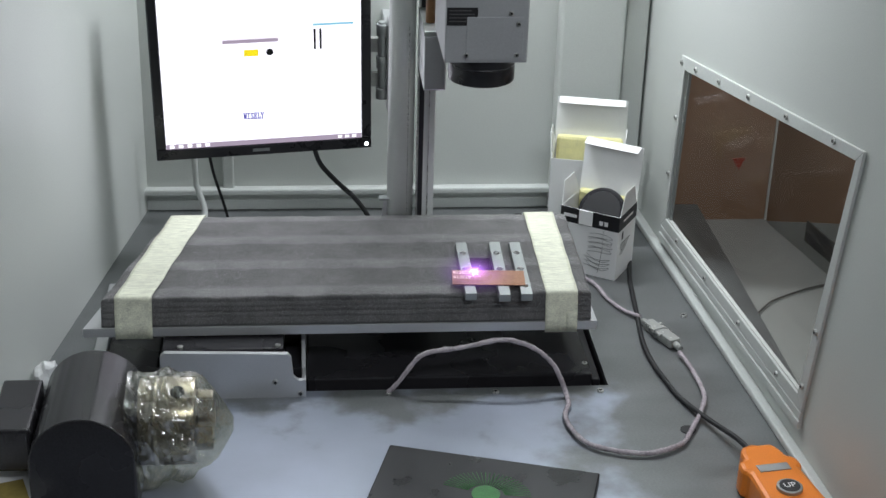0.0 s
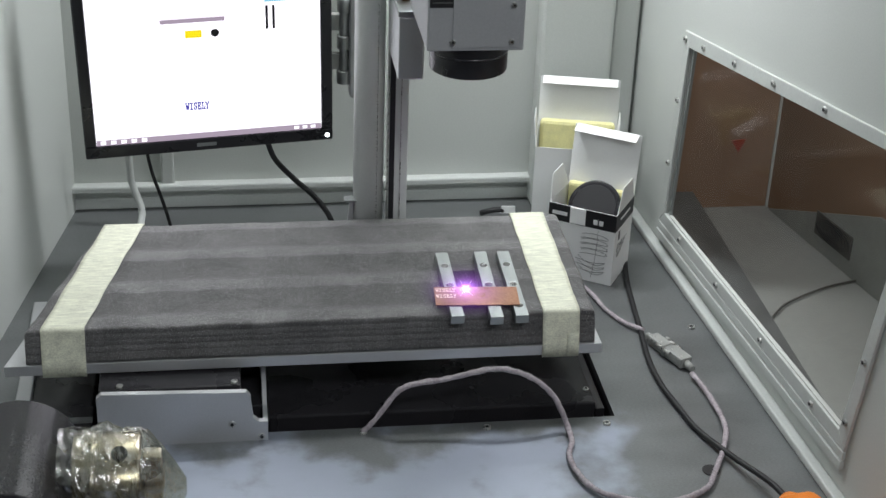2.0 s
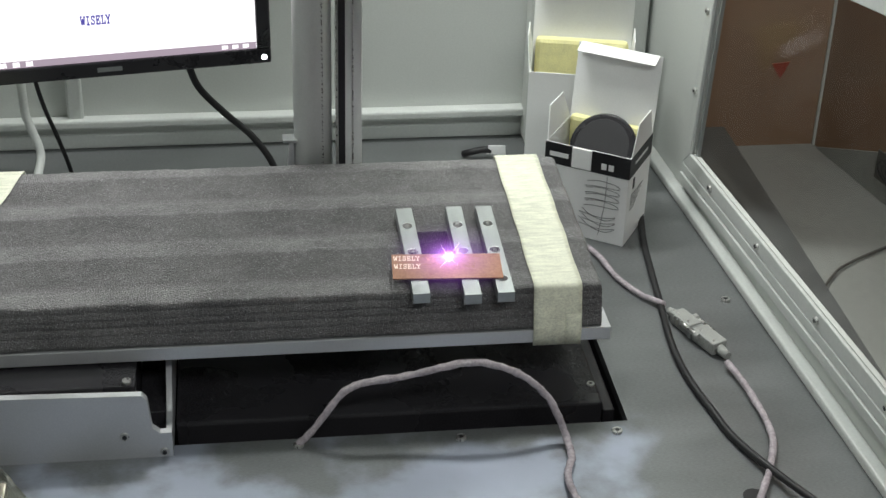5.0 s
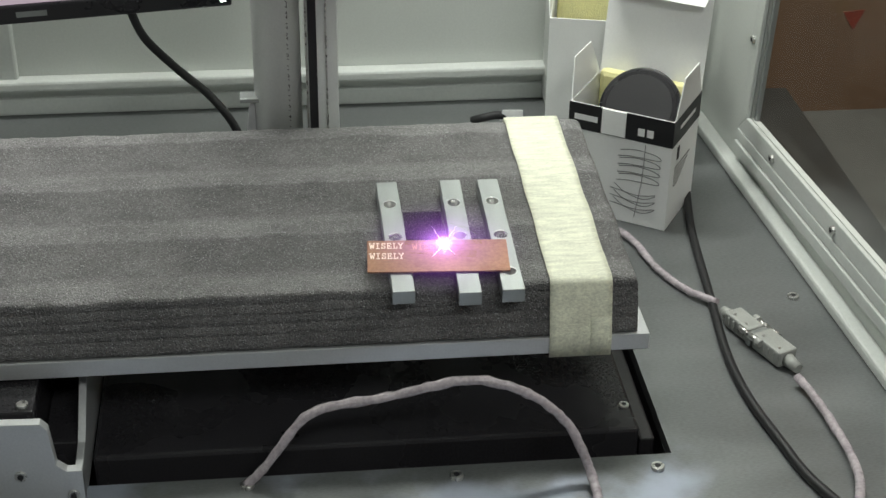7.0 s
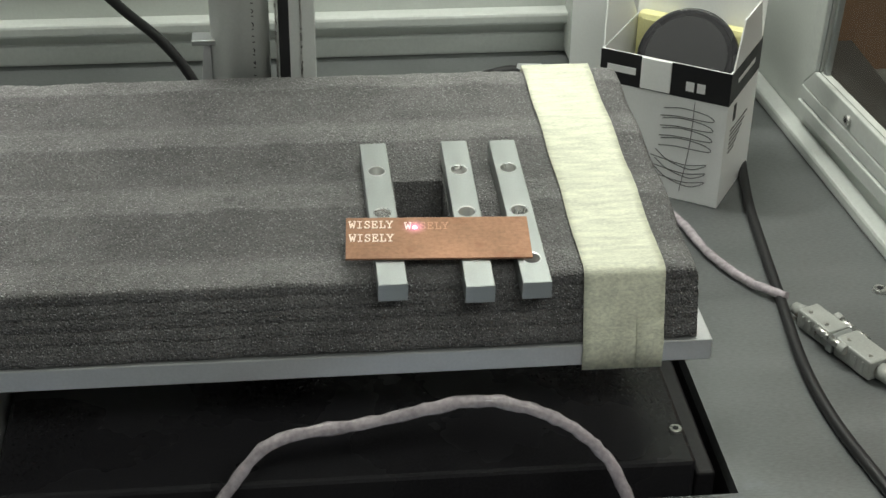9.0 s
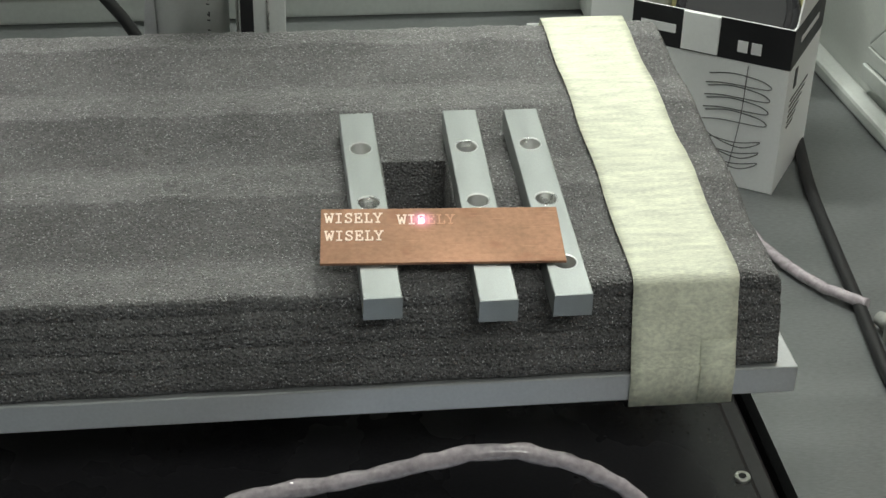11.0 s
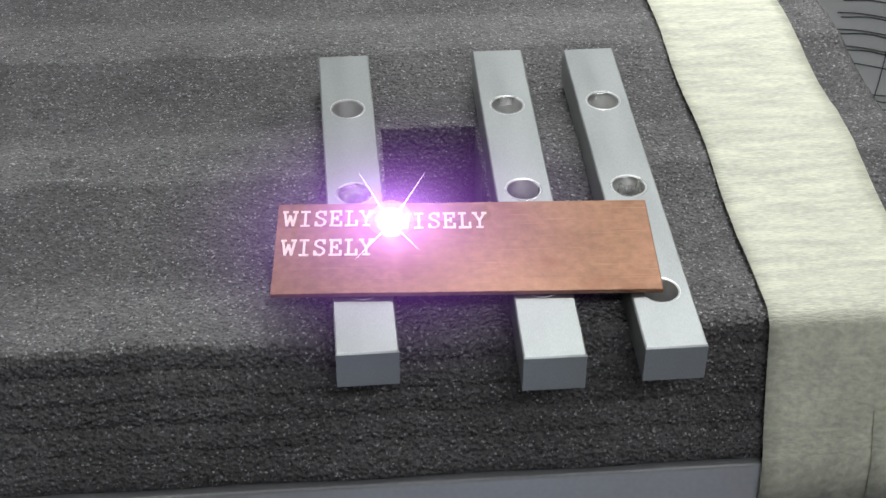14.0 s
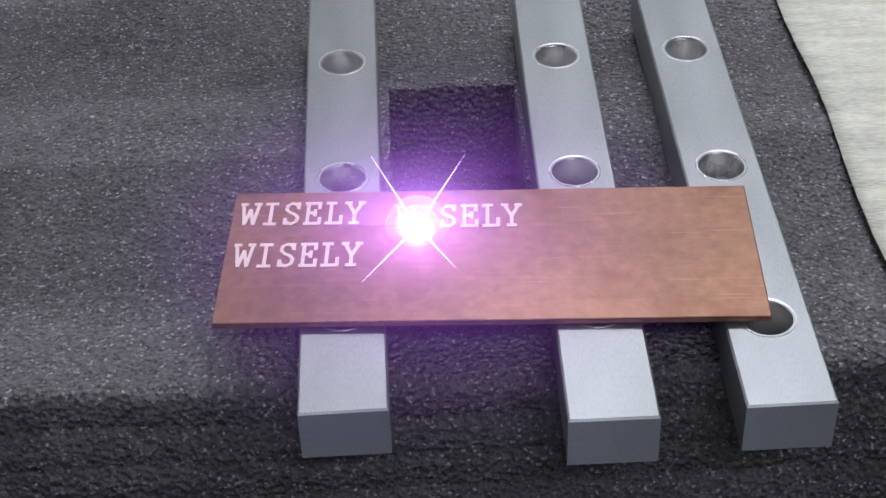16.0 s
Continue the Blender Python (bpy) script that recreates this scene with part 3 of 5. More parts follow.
def foam_slab():
    nx = 300
    prof = []
    front = [(FB + (0.1318 - FB) * k / 8, 0.0) for k in range(9)]
    for z in (0.1040, 0.1120, 0.1190, 0.1272):
        # a cut between two layers
        front = [p for p in front if abs(p[0] - z) > 0.0012] + [(z - 0.0005, 0.0), (z, 0.0007), (z + 0.0005, 0.0)]
    for z, back in sorted(front):
        prof.append((FY0 - 0.0100 * (0.1318 - z) / (0.1318 - FB) + back, z))
    for k in range(1, 5):
        a = k / 4 * math.pi / 2
        prof.append((FY0 + 0.0035 * (1 - math.cos(a)), 0.1318 + 0.0028 * math.sin(a)))
    ny = 62
    for k in range(1, ny + 1):
        y = FY0 + 0.007 + (FY1 - FY0 - 0.016) * k / ny
        prof.append((y, foam_z(y)))
    for k in range(1, 5):
        a = k / 4 * math.pi / 2
        prof.append((FY1 - 0.009 + 0.008 * math.sin(a), foam_z(FY1 - 0.009) - 0.008 * (1 - math.cos(a))))
    prof += [(FY1, 0.12), (FY1, FB)]
    bm = bmesh.new()
    cols = []

    def inside(xa, xb, p, q):
        return -0.0295 < xa and xb < 0.0035 and 0.098 < p[0] and q[0] < 0.1680 and p[1] > 0.13

    for i in range(nx + 1):
        x = FX0 + (FX1 - FX0) * i / nx
        col = []
        for y, z in prof:
            d = 0.0012 * noise.noise((x * 30, y * 40, z * 30)) + 0.0009 * noise.noise((x * 170, y * 170, z * 90))
            zz = z + (d if z > FB + 0.001 else 0)
            for dx, dy in ((-0.187, 0.275), (-0.145, 0.185), (-0.133, 0.150), (-0.30, 0.13)):
                zz -= 0.0022 * math.exp(-((x - dx) / 0.0055) ** 2 - ((y - dy) / 0.0035) ** 2) if z > 0.13 else 0
            edge = min(x - FX0, FX1 - x)
            if edge < 0.006 and z > 0.12:
                zz -= 0.004 * (1 - edge / 0.006) ** 2
            fy = y + (0.0012 * noise.noise((x * 25, 7, z * 60)) if y < FY0 + 0.01 else 0)
            cut = 0.082 * max(0.0, (y - FY0) / (FY1 - FY0)) * max(0.0, (-0.10 - x) / (-0.10 - FX0))
            col.append(bm.verts.new((x + cut, fy, zz)))
        cols.append(col)
    for a, b in zip(cols, cols[1:]):
        for k in range(len(prof) - 1):
            if inside(a[0].co.x, b[0].co.x, prof[k], prof[k + 1]):
                continue
            bm.faces.new((a[k], b[k], b[k + 1], a[k + 1])).smooth = True
        bm.faces.new((a[-1], b[-1], b[0], a[0]))
    # the pocket: upright sides and a bottom
    ii = [i for i in range(nx + 1) if -0.0295 < cols[i][0].co.x < 0.0035]
    kk = [k for k in range(len(prof)) if 0.098 < prof[k][0] < 0.1680 and prof[k][1] > 0.13]
    loop = [cols[i][kk[0]] for i in ii] + [cols[ii[-1]][k] for k in kk[1:]] + [cols[i][kk[-1]] for i in ii[-2::-1]] + [cols[ii[0]][k] for k in kk[-2:0:-1]]
    down = [bm.verts.new((v.co.x, v.co.y, v.co.z - 0.030)) for v in loop]
    for k in range(len(loop)):
        j = (k + 1) % len(loop)
        bm.faces.new((loop[k], loop[j], down[j], down[k]))
    bm.faces.new(down)
    bm.faces.new(cols[0])
    bm.faces.new(cols[-1][::-1])
    bmesh.ops.recalc_face_normals(bm, faces=bm.faces)
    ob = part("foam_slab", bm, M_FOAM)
    tagged(ob, "thick charcoal grey packing foam slab taped to an aluminium plate", "foam slab")
    return ob


foam_slab()


def tape(x0, x1, skew, label):
    """A strip of paper tape that runs over the foam's top and down its front to the plate."""
    prof = [(0.0464, 0.0745), (0.0466, 0.0905), (0.0470, 0.0935), (FY0 - 0.0105, 0.100), (FY0 - 0.0062, 0.118), (FY0 - 0.0038, 0.127), (FY0 - 0.0032, 0.1316)]
    for k in range(1, 5):
        a = k / 4 * math.pi / 2
        prof.append((FY0 - 0.0030 + 0.0070 * (1 - math.cos(a)), 0.1320 + 0.0057 * math.sin(a)))
    for k in range(1, 40):
        y = FY0 + 0.0060 + (FY1 - FY0 - 0.0095) * k / 39
        prof.append((y, foam_z(y) + 0.0027))
    prof += [(FY1 + 0.002, 0.138), (FY1 + 0.002, 0.10)]
    bm = bmesh.new()
    rows = []
    for j, (y, z) in enumerate(prof):
        s = skew * max(0.0, (y - FY0)) / (FY1 - FY0)
        row = []
        for i in range(9):
            x = x0 + (x1 - x0) * i / 8 + s + (0.0003 * noise.noise((j * 1.3, i // 8, 5)) if i in (0, 8) else 0)
            row.append(bm.verts.new((x, y, z + 0.00025 * noise.noise((x * 50, y * 45, z * 45)))))
        rows.append(row)
    for a, b in zip(rows, rows[1:]):
        for i in range(8):
            bm.faces.new((a[i], a[i + 1], b[i + 1], b[i])).smooth = True
    bmesh.ops.recalc_face_normals(bm, faces=bm.faces)
    bmesh.ops.solidify(bm, geom=bm.faces[:], thickness=0.0003)
    ob = tagged(part("masking_tape", bm, M_TAPE), label, "tape", "tapes round the foam")
    if x0 > 0:
        # the loose end of the roll, stuck down over the lower front
        end = bmesh.new()
        grid = [[end.verts.new((x, y - 0.0003 - 0.0002 * noise.noise((x * 90, z * 70, 2)), z)) for x in (x1 - 0.0165, x1 - 0.010, x1 - 0.004, x1 - 0.0006)] for y, z in ((0.0462, 0.0750), (0.0464, 0.0905), (0.0468, 0.0935), (FY0 - 0.0112, 0.0990), (FY0 - 0.0088, 0.1070))]
        for lo, hi in zip(grid, grid[1:]):
            for i in range(3):
                end.faces.new((lo[i], lo[i + 1], hi[i + 1], hi[i])).smooth = True
        bmesh.ops.recalc_face_normals(end, faces=end.faces)
        bmesh.ops.solidify(end, geom=end.faces[:], thickness=0.0003)
        part("tape_end", end, M_TAPE, ob, "loose overlapping tape end")


tape(0.0745, 0.1228, 0.0005, "cream paper masking tape wrapped over the foam slab")
tape(-0.5545, -0.501, 0.066, "cream paper masking tape wrapped over the foam slab")

tagged(part("aluminium_plate", prism_bm([(-0.601, 0.048), (0.153, 0.048), (0.150, 0.345), (-0.520, 0.345)], "z", 0.077, 0.0915, 0.0008), M_ALUW), "flat aluminium carrier plate under the foam", "metal plate")

# carriage of the slide: black block with a bare front plate
car = thing("slide_carriage", pose(0, 0, 0), "black slide carriage with a bare aluminium front plate", "linear slide")
part("body", box_bm((-0.486, 0.012, 0.004), (-0.312, 0.40, 0.074), 0.002), M_BLACK, car)
part("side_plate", prism_bm([(0.0, -0.004), (0.055, -0.004), (0.40, 0.0), (0.40, 0.077), (0.10, 0.077), (0.03, 0.030), (0.0, 0.026)], "x", -0.286, -0.280, 0.0006), M_ALUW, car, "bare aluminium side plate")
part("side_cover", box_bm((-0.3115, 0.03, 0.0), (-0.2865, 0.40, 0.030), 0.001), M_BLACK, car)
fpl = part("front_plate", prism_bm([(-0.488, -0.002), (-0.280, -0.004), (-0.280, 0.028), (-0.291, 0.028), (-0.298, 0.034), (-0.301, 0.066), (-0.306, 0.072), (-0.482, 0.077), (-0.488, 0.071)], "y", -0.002, 0.006, 0.0006), M_ALUW, car, "bare aluminium front plate")
for x, z in ((-0.452, 0.026), (-0.3245, 0.026), (-0.288, 0.006)):
    b2 = part("bolt", cyl_bm((x, -0.0035, z), (x, 0.002, z), 0.0046, 18, bevel=0.0006), M_STEEL, fpl)
    part("socket", cyl_bm((x, -0.0045, z), (x, -0.003, z), 0.0024, 6), M_INK, fpl)
for x in (-0.460, -0.320):
    part("bolt", cyl_bm((x, 0.018, 0.073), (x, 0.018, 0.0775), 0.0045, 18, bevel=0.0006), M_STEEL, car)
# the long cover strip of the slide inside the slot
cov = thing("slide_cover", pose(0, 0, 0), "long black cover strip of the linear slide in the slot", "linear slide")
part("cover", box_bm((-0.278, 0.040, -0.050), (0.150, 0.30, 0.006), 0.003), M_BLACK, cov)
part("end_block", box_bm((0.1505, 0.040, -0.050), (0.163, 0.30, -0.004), 0.002), M_DARK, cov)
part("bolt", cyl_bm((0.1435, 0.0715, 0.005), (0.1435, 0.0715, 0.0076), 0.0042, 16, bevel=0.0005), M_STEEL, cov)
part("socket", cyl_bm((0.1435, 0.0715, 0.0074), (0.1435, 0.0715, 0.0079), 0.0021, 6), M_INK, cov, "dark hexagon socket")
part("rail", box_bm((-0.595, 0.03, -0.06), (-0.50, 0.355, 0.002), 0.003), M_BLACK, cov)
part("rail", box_bm((-0.5995, 0.028, -0.02), (-0.580, 0.355, 0.010), 0.002), M_ALUW, cov, "bare aluminium guide rail")
part("label_plate", box_bm((-0.530, 0.05, 0.0024), (-0.50, 0.062, 0.004), 0), M_ALU, cov)

for x, y in ((-0.160, 0.003), (-0.001, 0.0), (0.155, -0.003), (0.333, 0.228)):
    screw(pose(x, y, 0.0005), 0.0052)
dh = part("deck_hole", cyl_bm((0.262, -0.115, 0.0002), (0.262, -0.115, 0.0016), 0.011, 28), M_INK)
tagged(dh, "round dark cable hole in the deck", "hole", kind="structure")


# ---- things: bars, copper plate, spark ----
def bar_bm(length, w, h, r, holes):
    """A flat bar along y from 0, with round holes bored through it."""
    bm = bmesh.new()
    c = 0.0004
    n = 24

    def strip(y0, y1):
        for z, s in ((h, 1), (0, -1)):
            vs = [bm.verts.new((x, y, z)) for x, y in ((c, y0), (w - c, y0), (w - c, y1), (c, y1))]
            bm.faces.new(vs[::s])
    last = c
    for hy in holes:
        a, b = hy - w / 2 + c, hy + w / 2 - c
        strip(last, a)
        for z, s in ((h, 1), (0, -1)):
            outer, inner = [], []
            for k in range(n):
                t = 2 * math.pi * k / n + math.pi / 4
                dx, dy = math.cos(t), math.sin(t)
                m = (w / 2 - c) / max(abs(dx), abs(dy))
                outer.append(bm.verts.new((w / 2 + dx * m, hy + dy * m, z)))
                inner.append(bm.verts.new((w / 2 + dx * r, hy + dy * r, z)))
            for k in range(n):
                j = (k + 1) % n
                bm.faces.new((outer[k], outer[j], inner[j], inner[k])[::s])
        last = b
    strip(last, length - c)
    # chamfered sides and ends
    low, mid1, mid2, top = [], [], [], []
    for x, y, ix, iy in ((0, 0, 1, 1), (w, 0, -1, 1), (w, length, -1, -1), (0, length, 1, -1)):
        low.append(bm.verts.new((x + c * ix, y + c * iy, 0)))
        mid1.append(bm.verts.new((x, y, c)))
        mid2.append(bm.verts.new((x, y, h - c)))
        top.append(bm.verts.new((x + c * ix, y + c * iy, h)))
    for k in range(4):
        j = (k + 1) % 4
        for a, b in ((low, mid1), (mid1, mid2), (mid2, top)):
            bm.faces.new((a[k], a[j], b[j], b[k]))
    bmesh.ops.remove_doubles(bm, verts=bm.verts, dist=0.00001)
    return bm


def flat_bar(x, y, length, yaw, holes):
    ob = part("aluminium_bar", bar_bm(length, 0.0168, 0.0120, 0.0050, holes), M_ALU)
    ob.matrix_world = pose(x, y, 0.1312, 4.2, 0, yaw)
    tagged(ob, "bored flat aluminium bar lying on the foam", "metal bar", "bars under the copper plate")
    for hy in holes:
        bm = bmesh.new()
        n = 24
        rings = []
        for r, z in ((0.0049, 0.0002), (0.0049, 0.0113), (0.0056, 0.0122), (0.0057, 0.0119)):
            rings.append([bm.verts.new((0.0084 + r * math.cos(2 * math.pi * k / n), hy + r * math.sin(2 * math.pi * k / n), z)) for k in range(n)])
        for lo, hi in zip(rings, rings[1:]):
            for k in range(n):
                bm.faces.new((lo[k], hi[k], hi[(k + 1) % n], lo[(k + 1) % n])).smooth = True
        bmesh.ops.recalc_face_normals(bm, faces=bm.faces)
        bmesh.ops.reverse_faces(bm, faces=bm.faces)
        part("bore", bm, M_HOLE, ob, "smooth bored hole")
    return ob


flat_bar(-0.0463, 0.0435, 0.1510, 0.7, (0.0275, 0.0715, 0.1180))
flat_bar(0.0028, 0.0380, 0.1560, -0.4, (0.0300, 0.0750, 0.1215))
flat_bar(0.0354, 0.0395, 0.1535, 0.2, (0.0235, 0.0730, 0.1205))

PLATE = pose(-0.0635, 0.0662, 0.1455, 4.2, 0, -3.3)
PW, PD, PH = 0.1078, 0.0415, 0.0014
cop = part("copper_plate", box_bm((0, 0, 0), (PW, PD, PH), 0.0003), M_COPPER)
cop.matrix_world = PLATE
tagged(cop, "thin copper test plate with engraved words, resting on aluminium bars", "copper plate")

# slab-serif capitals as strokes in a unit cell: polylines, each drawn with one pen width
ARC = [(0.82, 0.80), (0.70, 0.95), (0.45, 0.98), (0.22, 0.88), (0.20, 0.68), (0.40, 0.55), (0.66, 0.47), (0.84, 0.32), (0.78, 0.12), (0.55, 0.02), (0.30, 0.05), (0.17, 0.22)]
LETTERS = {
    "W": [[(0.06, 1), (0.27, 0.03), (0.5, 0.72), (0.73, 0.03), (0.94, 1)], [(-0.04, 0.97), (0.30, 0.97)], [(0.70, 0.97), (1.04, 0.97)]],
    "I": [[(0.5, 0), (0.5, 1)], [(0.18, 0.97), (0.82, 0.97)], [(0.18, 0.03), (0.82, 0.03)]],
    "S": [ARC, [(0.83, 1.0), (0.83, 0.72)], [(0.16, 0.0), (0.16, 0.28)]],
    "E": [[(0.24, 0), (0.24, 1)], [(0.08, 0.97), (0.88, 0.97)], [(0.08, 0.03), (0.92, 0.03)], [(0.24, 0.52), (0.62, 0.52)], [(0.85, 1), (0.85, 0.72)], [(0.89, 0), (0.89, 0.30)], [(0.62, 0.66), (0.62, 0.38)]],
    "L": [[(0.34, 0), (0.34, 1)], [(0.10, 0.97), (0.60, 0.97)], [(0.10, 0.03), (0.94, 0.03)], [(0.91, 0), (0.91, 0.36)]],
    "Y": [[(0.10, 1), (0.5, 0.46), (0.90, 1)], [(0.5, 0.5), (0.5, 0)], [(-0.02, 0.97), (0.30, 0.97)], [(0.70, 0.97), (1.02, 0.97)], [(0.26, 0.03), (0.74, 0.03)]],
}
CW, CH, PEN, PITCH = 0.00390, 0.0072, 0.00074, 0.00440


def letter_bm(ch, pen):
    """A thin raised letter, its lower corner at the origin."""
    bm = bmesh.new()
    k = 0
    for line in LETTERS[ch]:
        for (ax, ay), (bx, by) in zip(line, line[1:]):
            a, b = Vector((ax * CW, ay * CH)), Vector((bx * CW, by * CH))
            d = (b - a).normalized()
            side = Vector((-d.y, d.x)) * pen / 2 * (1.25 if abs(d.y) < 0.3 else 1.0)
            a, b = a - d * pen * 0.2, b + d * pen * 0.2
            top = 0.00018 + 0.000004 * k
            hi = [bm.verts.new((*p, top)) for p in (a - side, b - side, b + side, a + side)]
            lo = [bm.verts.new((v.co.x, v.co.y, -0.0001)) for v in hi]
            bm.faces.new(hi)
            for i in range(4):
                bm.faces.new((lo[i], lo[(i + 1) % 4], hi[(i + 1) % 4], hi[i]))
            k += 1
    return bm


def engrave(x, y, mat, label, pen=PEN, dz=0.0):
    return [part("engraved_letter", letter_bm(ch, pen), mat, cop, label) for ch in "WISELY"], [(x + PITCH * i, y, PH + dz) for i in range(6)]


for x, y in ((0.0018, 0.0304), (0.0020, 0.0168)):
    for ob, place in zip(*engrave(x, y, M_ENGRAVED, "bright engraved letter")):
        ob.matrix_local = Matrix.Translation(place)
FAINT = engrave(0.0346, 0.0288, M_FAINT, "faint first pass of a letter", PEN * 0.9, -0.00004)
BRIGHT = engrave(0.0346, 0.0288, M_ENGRAVED, "bright engraved letter")


def spark():
    bm = bmesh.new()
    bmesh.ops.create_icosphere(bm, subdivisions=2, radius=0.0013)
    ob = part("laser_spark", bm, M_TIP)
    # flat disc that paints the lens bloom round the spot
    halo = bmesh.new()
    bmesh.ops.create_circle(halo, cap_ends=True, segments=32, radius=0.0095)
    bmesh.ops.transform(halo, matrix=Matrix.Translation((0, 0, 0.0008)), verts=halo.verts)
    part("lens_bloom", halo, M_PINK, ob)
    return tagged(ob, "tiny pink glowing laser spot on the copper plate", "spark")


def dome_bm(r, flat=1.0):
    bm = bmesh.new()
    bmesh.ops.create_uvsphere(bm, u_segments=28, v_segments=16, radius=r)
    bmesh.ops.bisect_plane(bm, geom=bm.verts[:] + bm.edges[:] + bm.faces[:], plane_co=(0, 0, 0.0001), plane_no=(0, 0, 1), clear_inner=True)
    for f in bm.faces:
        f.smooth = True
    return bm


def flare():
    ob = thing("plasma_flare", pose(0, 0, 0), "white-violet plasma flare over the engraving spot, with added lens bloom", "plasma flare")
    part("core", dome_bm(0.0028), M_SPARK, ob)
    # domes and discs round the core are added lens bloom
    for k in range(2):
        part("lens_bloom", dome_bm(0.0046 + 0.0020 * k), M_BLOOM, ob)
    for r, mat in ((0.030, M_BLOOM), (0.075, M_BLOOM_WIDE)):
        flat = bmesh.new()
        bmesh.ops.create_circle(flat, cap_ends=True, segments=48, radius=r)
        bmesh.ops.transform(flat, matrix=Matrix.Translation((0, 0, 0.0006)), verts=flat.verts)
        part("lens_bloom", flat, mat, ob)
    high = bmesh.new()
    bmesh.ops.create_circle(high, cap_ends=True, segments=48, radius=0.030)
    bmesh.ops.transform(high, matrix=pose(0, 0, 0.0006, 90, 0, 0), verts=high.verts)
    bmesh.ops.bisect_plane(high, geom=high.verts[:] + high.edges[:] + high.faces[:], plane_co=(0, 0, 0.0006), plane_no=(0, 0, 1), clear_inner=True)
    part("lens_bloom", high, M_BLOOM, ob)
    # lens starburst, built as thin glowing rods
    for d in ((0.55, 0.44, 0.67), (-0.50, 0.44, 0.67), (-0.55, -1.05, 0.10), (0.45, -0.85, 0.10)):
        d = Vector(d)
        part("streak", cyl_bm(d * 0.0030, d * 0.0185, 0.00026, 6, 0.00002), M_RAY, ob)
    return ob


SPARK, FLARE = spark(), flare()

# ---- things: lens boxes at the back ----
def carton(name, m, w, d, h, label, band, lh):
    t = 0.0012
    ob = thing(name, m, label, "box", "open lens cartons")
    body = part("carton", box_bm((0, 0, 0), (w, t, h)), M_CARD, ob)
    part("carton_side", box_bm((0, d - t, 0), (w, d, h)), M_CARD, ob)
    part("carton_side", box_bm((0, t, 0), (t, d - t, h)), M_CARD, ob)
    part("carton_side", box_bm((w - t, t, 0), (w, d - t, h)), M_CARD, ob)
    part("carton_bottom", box_bm((t, t, 0), (w - t, d - t, t)), M_CARD, ob)
    part("foam_insert", box_bm((0.004, d * 0.80, h * 0.25), (w - 0.004, d - 0.003, h + (0.008 if band else 0.016)), 0.006), M_SPONGE, ob, "pale yellow sponge insert")
    lid = box_bm((0, -t, 0), (w, 0, lh), 0.0004)
    bmesh.ops.transform(lid, matrix=pose(0, d, h, -8, 0, 0), verts=lid.verts)
    lid = part("lid", lid, M_CARD, ob, "upright white carton lid")
    tuck = box_bm((0.004, -0.020, 0), (w - 0.004, 0, t), 0.0004)
    bmesh.ops.transform(tuck, matrix=pose(0, d, h, -8, 0, 0) @ pose(0, 0, lh, 25, 0, 0), verts=tuck.verts)
    part("lid_tuck", tuck, M_CARD, lid)
    for x, ry in ((0, -6), (w, 2)):
        fl = prism_bm([(0.004, 0), (d - 0.004, 0), (d * 0.72, 0.040), (d * 0.2, 0.040)], "x", -t / 2, t / 2)
        bmesh.ops.transform(fl, matrix=pose(x, 0, h, 0, ry, 0), verts=fl.verts)
        part("side_flap", fl, M_CARD, ob)
    return ob, body


FB_M = pose(0.1540, 0.4120, 0.0005, 0, 0, -32)
fbox, fbody = carton("lens_carton", FB_M, 0.112, 0.084, 0.1205, "open white lens carton with a black printed band", True, 0.096)
fbox.scale = (0.94, 0.97, 0.97)
fbox["label"] = "open white lens carton with a black band and scribbles"
# black printed band, its marks, and the pen scribbles
part("printed_band", box_bm((-0.0004, -0.0006, 0.0925), (0.1125, 0, 0.1206)), M_INK, fbody, "black printed band")
part("printed_band", box_bm((0.112, 0.0, 0.0925), (0.1126, 0.084, 0.1206)), M_INK, fbody, "black printed band")
part("brand_mark", box_bm((0.006, -0.0010, 0.103), (0.031, -0.0006, 0.109)), M_WHITEINK, fbody, "white brand mark as a plain bar")
part("brand_mark", box_bm((0.075, -0.0010, 0.099), (0.082, -0.0006, 0.107)), M_WHITEINK, fbody, "white brand mark as a plain bar")
part("brand_mark", box_bm((0.0845, -0.0010, 0.099), (0.0915, -0.0006, 0.107)), M_WHITEINK, fbody, "white brand mark as a plain bar")
part("print_line", box_bm((0.1126, 0.020, 0.105), (0.1129, 0.066, 0.109)), M_WHITEINK, fbody)
part("front_tab", box_bm((0.036, -0.0030, 0.094), (0.062, -0.0008, 0.121), 0.0006), M_CARD, fbody, "white paper tuck tab")
part("print_mark", box_bm((0.1121, 0.018, 0.072), (0.1126, 0.024, 0.086)), M_INK, fbody)
for k in range(6):
    part("print_line", box_bm((0.1121, 0.014, 0.064 - 0.004 * k), (0.1125, 0.060 - 0.006 * k, 0.0652 - 0.004 * k)), M_GREYINK, fbody)
for k in range(4):
    z = 0.080 - 0.009 * k
    part("pen_scribble", tube_bm([(0.058, -0.0004, z), (0.075, -0.0004, z + 0.003), (0.096, -0.0004, z + 0.001), (0.100, -0.0004, z - 0.004), (0.070, -0.0004, z - 0.005), (0.056, -0.0004, z - 0.007)], 0.00035, 5, 6), M_GREYINK, fbody)
